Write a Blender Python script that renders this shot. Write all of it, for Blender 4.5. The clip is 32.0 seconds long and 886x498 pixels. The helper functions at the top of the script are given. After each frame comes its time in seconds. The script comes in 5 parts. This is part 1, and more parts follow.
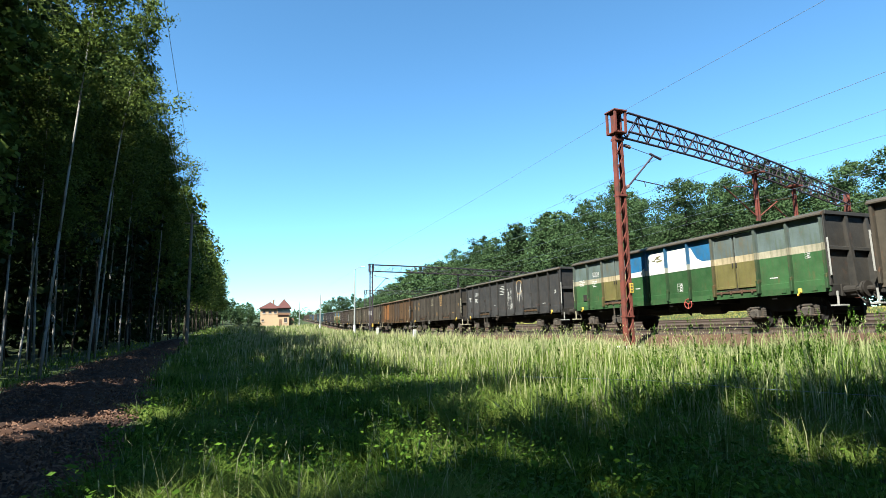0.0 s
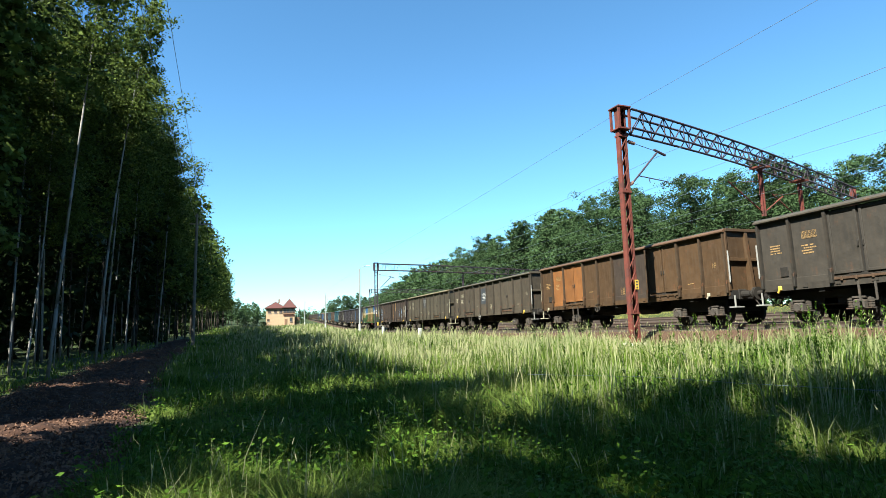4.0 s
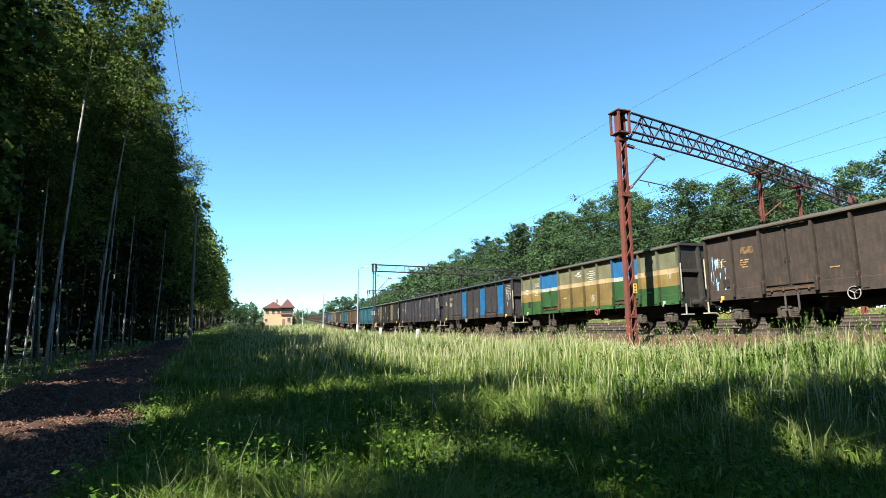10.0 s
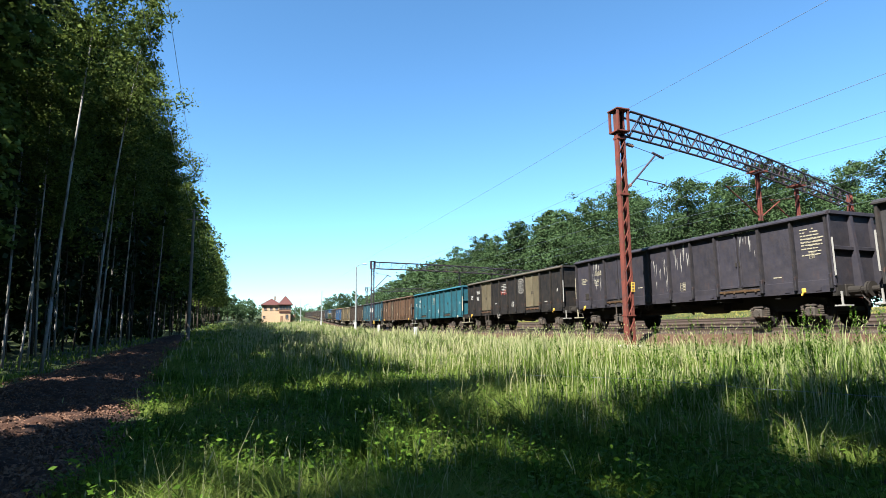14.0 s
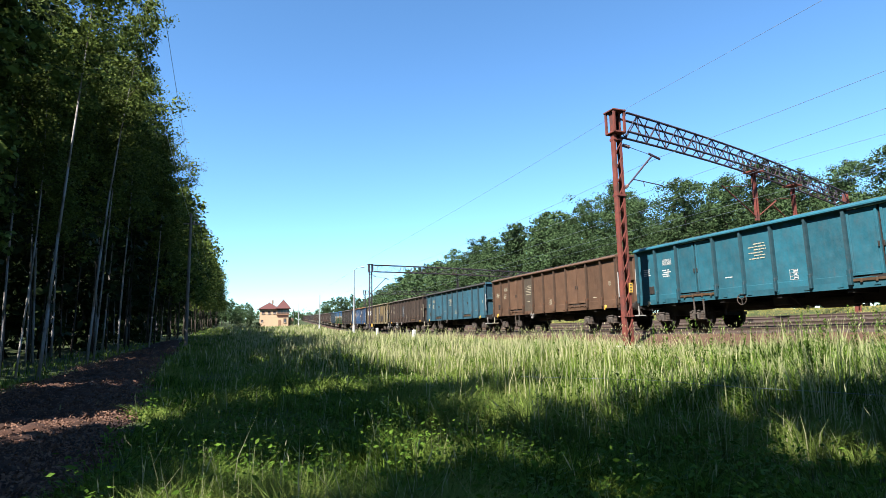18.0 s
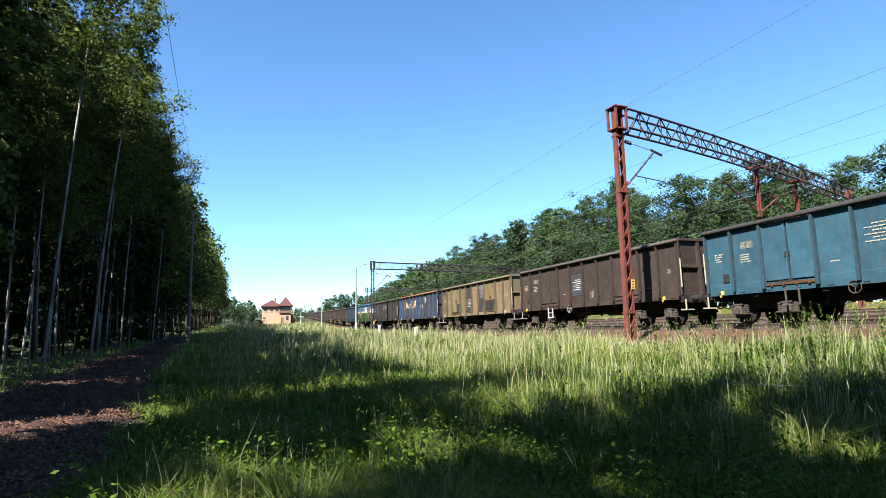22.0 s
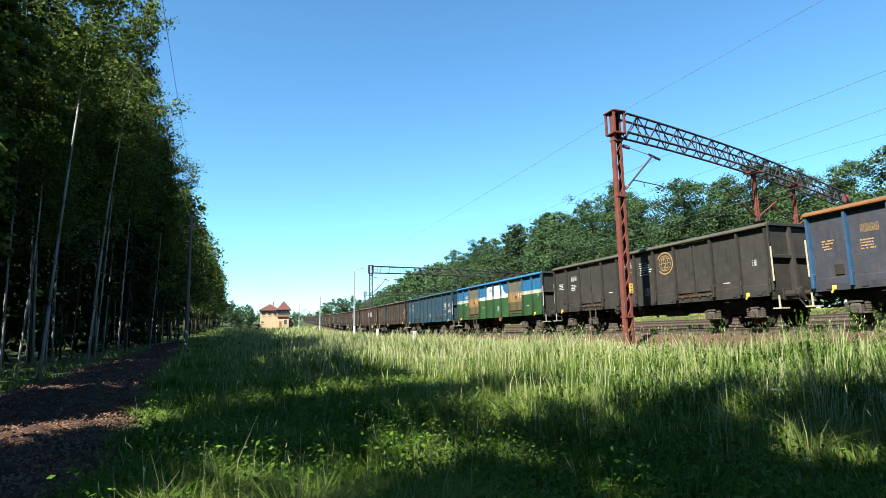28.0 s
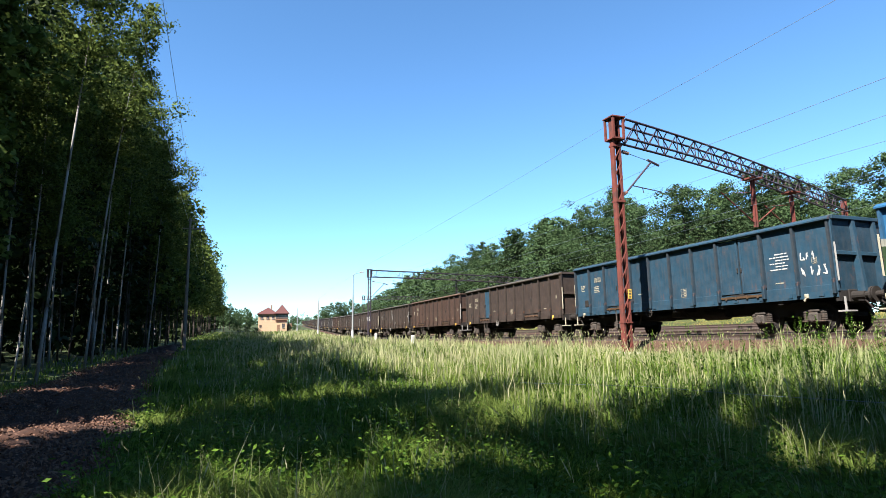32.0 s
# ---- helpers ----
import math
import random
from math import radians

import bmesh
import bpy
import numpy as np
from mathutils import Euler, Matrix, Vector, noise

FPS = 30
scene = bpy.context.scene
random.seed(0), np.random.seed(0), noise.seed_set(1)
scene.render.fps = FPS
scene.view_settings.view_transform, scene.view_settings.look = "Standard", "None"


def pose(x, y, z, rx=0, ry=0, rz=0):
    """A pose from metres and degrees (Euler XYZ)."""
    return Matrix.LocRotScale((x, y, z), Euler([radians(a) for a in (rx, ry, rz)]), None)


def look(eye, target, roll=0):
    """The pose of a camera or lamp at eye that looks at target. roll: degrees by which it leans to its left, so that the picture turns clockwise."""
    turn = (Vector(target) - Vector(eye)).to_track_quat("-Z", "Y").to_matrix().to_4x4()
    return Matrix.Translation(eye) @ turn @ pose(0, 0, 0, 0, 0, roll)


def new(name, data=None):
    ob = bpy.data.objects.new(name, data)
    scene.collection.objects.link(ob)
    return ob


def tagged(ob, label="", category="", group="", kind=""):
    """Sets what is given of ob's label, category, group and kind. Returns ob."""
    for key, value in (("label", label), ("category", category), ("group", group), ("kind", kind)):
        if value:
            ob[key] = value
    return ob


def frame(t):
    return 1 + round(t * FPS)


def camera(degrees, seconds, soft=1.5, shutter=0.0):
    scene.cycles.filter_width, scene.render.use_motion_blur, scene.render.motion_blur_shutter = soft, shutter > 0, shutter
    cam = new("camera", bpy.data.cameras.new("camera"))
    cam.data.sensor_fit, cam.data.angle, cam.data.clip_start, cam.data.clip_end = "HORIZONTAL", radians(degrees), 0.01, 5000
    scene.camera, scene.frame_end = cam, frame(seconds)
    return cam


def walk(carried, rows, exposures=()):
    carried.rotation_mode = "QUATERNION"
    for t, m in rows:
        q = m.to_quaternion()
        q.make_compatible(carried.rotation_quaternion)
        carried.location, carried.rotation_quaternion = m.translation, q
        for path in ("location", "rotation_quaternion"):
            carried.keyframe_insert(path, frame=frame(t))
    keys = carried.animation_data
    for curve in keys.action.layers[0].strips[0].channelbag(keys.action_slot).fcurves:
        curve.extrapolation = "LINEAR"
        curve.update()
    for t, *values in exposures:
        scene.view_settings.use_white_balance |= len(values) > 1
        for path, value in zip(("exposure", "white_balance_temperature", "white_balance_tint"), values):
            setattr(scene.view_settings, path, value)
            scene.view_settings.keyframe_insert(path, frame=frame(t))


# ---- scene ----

# ---- camera: held by hand, standing still, with a slight sway ----
EYE = 1.45
EXPOSURE, SKY, SUNPOWER = 2.32, 0.050, 5.0
cam = camera(76.2, 32.0, soft=0.45)


def gaze(yaw, pitch, roll):
    """The pose of the camera: degrees to the right of the track's line, up, and lean."""
    return pose(0, 0, EYE, 90 + pitch, 0, -yaw) @ pose(0, 0, 0, 0, 0, roll)


SWAY = [
    (0, 21.7, 7.77, -0.94), (0.5, 21.44, 7.48, -0.91), (1, 21.54, 7.63, -1.09), (1.5, 21.22, 7.79, -1.24),
    (2, 21.17, 7.7, -1.32), (2.5, 21.18, 7.7, -1.38), (3, 21.19, 7.69, -1.2), (3.5, 21.24, 7.61, -1.34),
    (4.5, 21.24, 7.62, -1.41), (5.5, 21.24, 7.63, -1.47), (6, 21.29, 7.67, -1.66), (6.5, 21.33, 7.98, -1.56),
    (7, 21.18, 7.97, -1.37), (7.5, 21.52, 7.62, -1.33), (8, 21.43, 7.43, -1.18), (8.5, 21.17, 7.49, -1.24),
    (9, 21.41, 7.71, -1.18), (9.5, 21.28, 7.86, -1.2), (10, 21.38, 7.78, -0.8), (10.5, 21.78, 7.54, -1.01),
    (11, 21.69, 7.46, -0.73), (11.5, 21.7, 7.5, -0.62), (12, 21.43, 7.25, -0.78), (12.5, 21.6, 7.29, -0.64),
    (13, 21.59, 7.36, -0.69), (13.5, 21.59, 7.5, -0.77), (14, 21.54, 7.54, -0.54), (14.5, 21.69, 7.59, -0.84),
    (15.5, 21.82, 7.71, -1), (16.5, 21.95, 7.82, -1.17), (17, 21.85, 7.77, -1.19), (17.5, 22.02, 7.85, -1.22),
    (18, 21.78, 7.78, -1.06), (18.5, 21.92, 7.76, -1.08), (19, 21.67, 7.64, -1.27), (19.5, 21.69, 7.66, -0.97),
    (20, 21.58, 7.85, -1.18), (20.5, 21.62, 7.75, -1.19), (21, 21.69, 7.63, -1.06), (21.5, 21.48, 7.56, -0.99),
    (22, 21.58, 7.49, -1.2), (22.5, 21.79, 7.43, -1.04), (23, 21.84, 7.46, -1.3), (23.5, 22, 7.48, -1.23),
    (24, 21.86, 7.62, -1.1), (24.5, 21.9, 7.51, -0.85), (25, 21.75, 7.8, -1.04), (25.5, 21.67, 7.78, -0.76),
    (26.5, 21.72, 7.79, -0.9), (27.5, 21.76, 7.8, -1.03), (28, 21.75, 7.89, -1.18), (28.5, 21.83, 7.99, -1.05),
    (29, 21.69, 8.2, -1.43), (29.5, 21.9, 8.57, -1.05), (30, 21.9, 8.36, -1.12), (30.5, 21.77, 8.39, -1.34),
    (31, 21.83, 8.27, -1.17), (31.5, 21.91, 8.2, -1.11), (32, 21.88, 8.34, -0.87),
]
# the white balance drifts between greener and more magenta
TINTS = [(0, 0), (1, 5), (2, 2), (3, -1), (7, -1), (10, 1), (11, 4), (12, 9), (14, 6), (17, 8), (18, 11), (19, -1), (20, 1), (21, 9), (22, 13), (23, 2), (24, -3), (25, -3), (28, -1), (29, 4), (30, 4), (31, 11), (32, 11)]
walk(cam, [(t, gaze(a, b, c)) for t, a, b, c in SWAY], [(t, EXPOSURE, 6250, tint) for t, tint in TINTS])

# ---- daylight: clear summer sky, sun behind the forest at the camera's left shoulder ----
SUN_EL, SUN_FROM = radians(46), Vector((-0.85, -0.527, 0)).normalized()
world = bpy.data.worlds.new("sky")
scene.world = world
world.use_nodes = True
wn = world.node_tree.nodes
sky = wn.new("ShaderNodeTexSky")
sky.sky_type, sky.sun_disc = "NISHITA", False
sky.sun_elevation, sky.sun_rotation = SUN_EL, math.atan2(SUN_FROM.x, SUN_FROM.y)
sky.air_density, sky.dust_density, sky.ozone_density, sky.altitude = 0.94, 0.0, 1.55, 0
wn["Background"].inputs["Strength"].default_value = SKY
clear = wn.new("ShaderNodeMix")          # a very clear, dry air: less red in the blue
clear.data_type, clear.blend_type = "RGBA", "MULTIPLY"
clear.inputs[0].default_value, clear.inputs[7].default_value = 1.0, (0.64, 0.915, 1.06, 1)
world.node_tree.links.new(sky.outputs["Color"], clear.inputs[6])
world.node_tree.links.new(clear.outputs[2], wn["Background"].inputs["Color"])
sun = new("sun", bpy.data.lights.new("sun", "SUN"))
sun.data.energy, sun.data.angle, sun.data.color = SUNPOWER, radians(0.53), (1.0, 0.95, 0.86)
sun.matrix_basis = look(Vector((0, 0, 40)) + SUN_FROM * 40 * math.cos(SUN_EL) / math.sin(SUN_EL), (0, 0, 0))


# ---- plan: the line of the track and the lie of the land, bent to fit the camera's view ----
RAIL_X = 17.54          # centre of the near track beside the camera
PITCH, BODY = 14.04, 12.75


def bend(s):
    """How far the line has swung to the right, s metres up the track."""
    s = np.maximum(s, 0)
    return np.where(s < 120, 0.000483 * s * s, 6.955 + 0.1159 * (s - 120))


def grade(s):
    """The height of the rails, s metres up the track."""
    s = np.maximum(s, 0)
    return EYE + np.where(s < 120, -0.01898 * s + 0.0001594 * s * s, 0.0178 + 0.01928 * (s - 120))


CLIMB = 0.042          # the tracks beyond the near one lie a little higher, one after another


def lump(x, y):
    return 0.05 * np.sin(x * 0.9 + 0.3 * y) * np.sin(y * 0.5) + 0.04 * np.sin(x * 0.37 - y * 0.61 + 1.0)


def land(x, y):
    """The height of the ground."""
    x, y = np.asarray(x, float), np.asarray(y, float)
    yy = np.clip(y, 0, None)
    left = np.where(yy < 200, 2.45 * (yy / 200) ** 2, 2.45 + 0.0245 * (np.minimum(yy, 700) - 200))
    bed = grade(np.minimum(yy, 700)) - 0.75 + 0.5 * np.clip((yy - 18) / 45, 0, 1)
    bed = bed + CLIMB * np.clip(x - bend(yy) - RAIL_X - 2, 0, 16)
    bank = np.clip((x - bend(yy) - 35) / 8, 0, 1)
    bed = bed + 1.2 * bank * bank * (3 - 2 * bank)
    u = np.clip((x - 5 - bend(yy)) / 7, 0, 1)
    u = u * u * (3 - 2 * u)
    return left * (1 - u) + bed * u + lump(x, y) * np.exp(-(x * x + y * y) / 9e3)


# ---- small helpers for meshes ----
def solid(bm, c, s, turn=None, bevel=0.0):
    """A box of size s about c, turned by a matrix."""
    m = Matrix.Translation(c) @ (turn or Matrix()) @ Matrix.Diagonal((*s, 1))
    vs = bmesh.ops.create_cube(bm, size=1, matrix=m)["verts"]
    if bevel:
        bmesh.ops.bevel(bm, geom=list({e for v in vs for e in v.link_edges}), offset=bevel, segments=1, affect="EDGES")
    return bm


def rod(bm, a, b, r, r2=None, seg=8):
    a, b = Vector(a), Vector(b)
    d = b - a
    m = Matrix.Translation((a + b) / 2) @ d.to_track_quat("Z", "Y").to_matrix().to_4x4()
    bmesh.ops.create_cone(bm, cap_ends=True, segments=seg, radius1=r, radius2=r if r2 is None else r2, depth=d.length, matrix=m)
    return bm


def bar(bm, a, b, w, h):
    """A straight bar of rectangular section from a to b."""
    a, b = Vector(a), Vector(b)
    d = b - a
    return solid(bm, (a + b) / 2, (w, h, d.length), d.to_track_quat("Z", "Y").to_matrix().to_4x4())


def prism(bm, outline, axis, lo, hi):
    """An outline of (u, v) pairs pushed from lo to hi along an axis."""
    def at(u, v, w):
        return {"x": (w, u, v), "y": (u, w, v), "z": (u, v, w)}[axis]
    a = [bm.verts.new(at(u, v, lo)) for u, v in outline]
    b = [bm.verts.new(at(u, v, hi)) for u, v in outline]
    n = len(a)
    bm.faces.new(a), bm.faces.new(b[::-1])
    for i in range(n):
        bm.faces.new((a[i], b[i], b[(i + 1) % n], a[(i + 1) % n]))
    bmesh.ops.recalc_face_normals(bm, faces=bm.faces)
    return bm


def meshed(name, bm, smooth=False):
    me = bpy.data.meshes.new(name)
    if smooth:
        for f in bm.faces:
            f.smooth = True
    bm.to_mesh(me)
    bm.free()
    return me


def sheet(name, verts, faces, smooth=False):
    """A mesh from arrays: verts (n, 3), faces (m, k)."""
    me = bpy.data.meshes.new(name)
    verts, faces = np.ascontiguousarray(verts, np.float32), np.ascontiguousarray(faces, np.int32)
    m, k = faces.shape
    me.vertices.add(len(verts)), me.loops.add(m * k), me.polygons.add(m)
    me.vertices.foreach_set("co", verts.ravel())
    me.loops.foreach_set("vertex_index", faces.ravel())
    me.polygons.foreach_set("loop_start", np.arange(0, m * k, k, dtype=np.int32))
    me.polygons.foreach_set("loop_total", np.full(m, k, np.int32))
    if smooth:
        me.polygons.foreach_set("use_smooth", np.ones(m, bool))
    me.update(calc_edges=True)
    me.validate()
    return me


def put(name, me, material, parent=None, at=None, label=""):
    """Links a mesh as one object, with a material of its own, under a thing or part."""
    ob = new(name, me)
    if material:
        if not me.materials:
            me.materials.append(material)
        if me.materials[0] != material:
            ob.material_slots[0].link = "OBJECT"
            ob.material_slots[0].material = material
    if parent:
        ob.parent = parent
    if at is not None:
        ob.matrix_basis = at
    return tagged(ob, label)


def part(name, bm, material, parent, label=""):
    return put(name, meshed(name, bm), material, parent, None, label)


def thing(name, at, label, category, group="", kind=""):
    ob = new(name)
    ob.matrix_basis = at
    ob.empty_display_size = 0.3
    return tagged(ob, label, category, group, kind)


# ---- materials ----
def nodes_of(name):
    m = bpy.data.materials.new(name)
    m.use_nodes = True
    t = m.node_tree
    return m, t, t.nodes["Principled BSDF"]


def mixed(t, fac, a, b, blend="MIX"):
    """A colour mix; fac, a and b are sockets or values."""
    n = t.nodes.new("ShaderNodeMix")
    n.data_type, n.blend_type = "RGBA", blend
    for i, v in ((0, fac), (6, a), (7, b)):
        if hasattr(v, "is_output"):
            t.links.new(v, n.inputs[i])
        else:
            n.inputs[i].default_value = v if i == 0 else (*v, 1)[:4]
    return n.outputs[2]


def noisy(t, scale, detail=4, stretch=(1, 1, 1), rough=0.6, coord="Object"):
    c = t.nodes.new("ShaderNodeTexCoord")
    m = t.nodes.new("ShaderNodeMapping")
    m.inputs["Scale"].default_value = stretch
    n = t.nodes.new("ShaderNodeTexNoise")
    n.inputs["Scale"].default_value, n.inputs["Detail"].default_value, n.inputs["Roughness"].default_value = scale, detail, rough
    t.links.new(c.outputs[coord], m.inputs["Vector"])
    t.links.new(m.outputs[0], n.inputs["Vector"])
    return n.outputs["Fac"]


def ramp(t, fac, lo, hi, a=0.0, b=1.0):
    n = t.nodes.new("ShaderNodeMapRange")
    n.inputs["From Min"].default_value, n.inputs["From Max"].default_value = lo, hi
    n.inputs["To Min"].default_value, n.inputs["To Max"].default_value = a, b
    t.links.new(fac, n.inputs["Value"])
    return n.outputs["Result"]


def bumped(t, p, height, strength=0.3, distance=0.02):
    n = t.nodes.new("ShaderNodeBump")
    n.inputs["Strength"].default_value, n.inputs["Distance"].default_value = strength, distance
    t.links.new(height, n.inputs["Height"])
    t.links.new(n.outputs[0], p.inputs["Normal"])


def random_of(t):
    return t.nodes.new("ShaderNodeObjectInfo").outputs["Random"]


def surface(name, col, rough=0.7, metal=0.0, vary=0.3, scale=3.0, grain=40.0, bump=0.2, second=None, cover=0.45):
    """A plain weathered surface: two scales of tone, an optional second colour in patches, fine relief."""
    m, t, p = nodes_of(name)
    dark, light = tuple(c * (1 - vary) for c in col), tuple(min(c * (1 + vary), 1) for c in col)
    c = mixed(t, noisy(t, scale), dark, light)
    if second:
        c = mixed(t, ramp(t, noisy(t, scale * 0.6, 6), cover, cover + 0.12), c, second)
    g = noisy(t, grain, 3)
    c = mixed(t, 0.35, c, mixed(t, g, (0.25, 0.25, 0.25), (0.8, 0.8, 0.8)), "OVERLAY")
    t.links.new(c, p.inputs["Base Color"])
    p.inputs["Roughness"].default_value, p.inputs["Metallic"].default_value = rough, metal
    p.inputs["Specular IOR Level"].default_value = 0.2 if rough > 0.7 else 0.5
    if bump:
        bumped(t, p, g, bump)
    return m


def tuple_dark(t, c, k):
    """A colour socket made darker or lighter."""
    return mixed(t, 1.0, c, (k, k, k), "MULTIPLY")


def paint(name, col, grime=None, dirt=0.5, rough=0.62, bands=None):
    """Old wagon paint: streaks of grime running down, rust blooms, tone that differs from panel to panel.
    bands: (height, colour) pairs from the bottom up."""
    m, t, p = nodes_of(name)
    grime = grime or tuple(0.30 * g + 0.11 * x for g, x in zip((0.075, 0.052, 0.034), col))
    c = mixed(t, random_of(t), tuple(x * 0.155 for x in col), tuple(min(x * 0.225, 1) for x in col))
    if bands:
        co = t.nodes.new("ShaderNodeTexCoord")
        sep = t.nodes.new("ShaderNodeSeparateXYZ")
        t.links.new(co.outputs["Object"], sep.inputs[0])
        for z, colour in bands:
            colour = tuple(x * 0.30 for x in colour)
            c = mixed(t, ramp(t, sep.outputs["Z"], z - 0.006, z + 0.006), c, colour)
    streak = noisy(t, 1.0, 5, (6, 9, 0.9))
    blot = noisy(t, 2.4, 7, (1, 1.5, 0.7), rough=0.7)
    c = mixed(t, ramp(t, noisy(t, 0.9, 6, rough=0.65), 0.35, 0.68), tuple_dark(t, c, 0.72), tuple_dark(t, c, 1.25))
    c = mixed(t, ramp(t, streak, 0.46, 0.66, 0, min(1.0, dirt * 1.25)), c, grime)
    c = mixed(t, ramp(t, blot, 0.59, 0.68, 0, dirt), c, (0.085, 0.032, 0.013))
    c = mixed(t, ramp(t, noisy(t, 5.0, 5), 0.35, 0.75, 0.0, 0.22), c, tuple(min(x * 1.3 + 0.01, 1) for x in grime))
    fine = noisy(t, 22, 4)
    c = mixed(t, 0.3, c, mixed(t, fine, (0.3, 0.3, 0.3), (0.72, 0.72, 0.72)), "OVERLAY")
    t.links.new(c, p.inputs["Base Color"])
    t.links.new(ramp(t, fine, 0.3, 0.7, rough - 0.1, rough + 0.15), p.inputs["Roughness"])
    p.inputs["Specular IOR Level"].default_value = 0.22
    bumped(t, p, noisy(t, 3.0, 3), 0.25, 0.03)
    return m


def leafy(name, a, b, c, through_light=0.4, trees=0.0):
    """Leaves or blades: tone differs piece by piece and in drifts, and light shines through."""
    m, t, p = nodes_of(name)
    g = t.nodes.new("ShaderNodeNewGeometry")
    col = mixed(t, g.outputs["Random Per Island"], a, b)
    col = mixed(t, ramp(t, noisy(t, 0.35, 3), 0.42, 0.66), col, c)
    if trees:
        own = ramp(t, random_of(t), 0, 1, 1 - trees, 1 + trees)
        n = t.nodes.new("ShaderNodeVectorMath")
        n.operation = "SCALE"
        t.links.new(col, n.inputs[0]), t.links.new(own, n.inputs["Scale"])
        col = n.outputs[0]
    t.links.new(col, p.inputs["Base Color"])
    p.inputs["Roughness"].default_value = 0.62
    p.inputs["Specular IOR Level"].default_value = 0.05
    tr = t.nodes.new("ShaderNodeBsdfTranslucent")
    t.links.new(col, tr.inputs["Color"])
    mx = t.nodes.new("ShaderNodeMixShader")
    mx.inputs[0].default_value = through_light
    t.links.new(p.outputs[0], mx.inputs[1]), t.links.new(tr.outputs[0], mx.inputs[2])
    t.links.new(mx.outputs[0], t.nodes["Material Output"].inputs["Surface"])
    return m


EARTH = surface("earth", (0.026, 0.036, 0.010), 0.95, vary=0.4, scale=0.7, grain=12, bump=0.5, second=(0.030, 0.022, 0.012), cover=0.56)
CHIPS = surface("wood_chips", (0.036, 0.016, 0.0095), 0.95, vary=0.5, scale=1.6, grain=26, bump=0.9, second=(0.018, 0.008, 0.005), cover=0.46)
BALLAST = surface("ballast", (0.048, 0.025, 0.014), 0.95, vary=0.45, scale=1.0, grain=14, bump=0.9, second=(0.030, 0.016, 0.011), cover=0.5)
STONE = surface("ballast_stone", (0.058, 0.034, 0.021), 0.95, vary=0.4, scale=6.0, grain=30)
RUST = surface("rusty_steel", (0.095, 0.026, 0.019), 0.85, 0.1, vary=0.35, scale=4, grain=50, second=(0.06, 0.024, 0.02), cover=0.5)
RAIL = surface("rail_steel", (0.055, 0.038, 0.030), 0.6, 0.4, vary=0.25, scale=8)
SLEEPER = surface("sleeper_wood", (0.05, 0.038, 0.031), 0.9, vary=0.3, scale=5)
DARK = surface("shaded_rib_steel", (0.017, 0.014, 0.012), 0.75, 0.2, vary=0.4, scale=5, second=(0.04, 0.027, 0.02), cover=0.6)
# near-black iron, with the shadow under the wagons put into the colour
SHADED_IRON = surface("shaded_iron", (0.013, 0.011, 0.010), 0.8, 0.1, vary=0.4, scale=6)
GRUB = surface("brake_dust", (0.040, 0.033, 0.028), 0.85, 0.1, vary=0.4, scale=8, second=(0.07, 0.05, 0.038), cover=0.55)
WIRE = surface("wire", (0.12, 0.14, 0.17), 0.5, 0.5, bump=0)
LATTICE = surface("lattice_steel", (0.034, 0.027, 0.036), 0.75, 0.2, vary=0.35, scale=4, second=(0.065, 0.030, 0.023), cover=0.56)
CONCRETE = surface("concrete", (0.42, 0.41, 0.38), 0.85, vary=0.2, scale=2)
CERAMIC = surface("insulator", (0.16, 0.09, 0.07), 0.3, vary=0.2)
WOODPOLE = surface("pole_wood", (0.12, 0.10, 0.085), 0.9, vary=0.3, scale=3)
YELLOW = surface("yellow_paint", (0.36, 0.22, 0.03), 0.6, vary=0.15)
WHITE = surface("white_paint", (0.30, 0.29, 0.275), 0.6, vary=0.12, scale=9)
CREAM = surface("faded_lettering", (0.20, 0.175, 0.125), 0.7, vary=0.2, scale=9)
WHEELGREY = surface("grey_wheel_paint", (0.15, 0.14, 0.13), 0.7, vary=0.2)
OCHRE = surface("ochre_lettering", (0.18, 0.105, 0.04), 0.7, vary=0.25, scale=9)
BLACKP = surface("black_board", (0.02, 0.022, 0.026), 0.6, vary=0.3, scale=6)
SKYBLUE = surface("blue_splash", (0.20, 0.33, 0.48), 0.6, vary=0.3, scale=7)
REDP = surface("red_paint", (0.20, 0.035, 0.025), 0.6, vary=0.25, scale=8)
GRASS = leafy("grass", (0.010, 0.028, 0.002), (0.124, 0.190, 0.026), (0.152, 0.184, 0.046), 0.44)
STRAW = leafy("dry_grass", (0.115, 0.142, 0.050), (0.285, 0.295, 0.145), (0.32, 0.29, 0.165), 0.40)
HERB = leafy("herbs", (0.024, 0.058, 0.006), (0.095, 0.160, 0.020), (0.055, 0.10, 0.010), 0.38)
BIRCH_LEAF = leafy("birch_leaves", (0.010, 0.019, 0.004), (0.115, 0.145, 0.032), (0.050, 0.070, 0.014), 0.34, 0.25)
OAK_LEAF = leafy("oak_leaves", (0.025, 0.046, 0.019), (0.050, 0.076, 0.030), (0.036, 0.060, 0.024), 0.22, 0.30)
# leaves with the wood's inner shade put into their colour
DEEP_LEAF = leafy("shade_darkened_leaves", (0.007, 0.013, 0.004), (0.018, 0.027, 0.007), (0.010, 0.017, 0.005), 0.1)
BIRCH_BARK = surface("birch_bark", (0.165, 0.15, 0.138), 0.85, vary=0.2, scale=2, second=(0.06, 0.05, 0.045), cover=0.53)
BARK = surface("dark_bark", (0.030, 0.024, 0.019), 0.95, vary=0.4, scale=5)


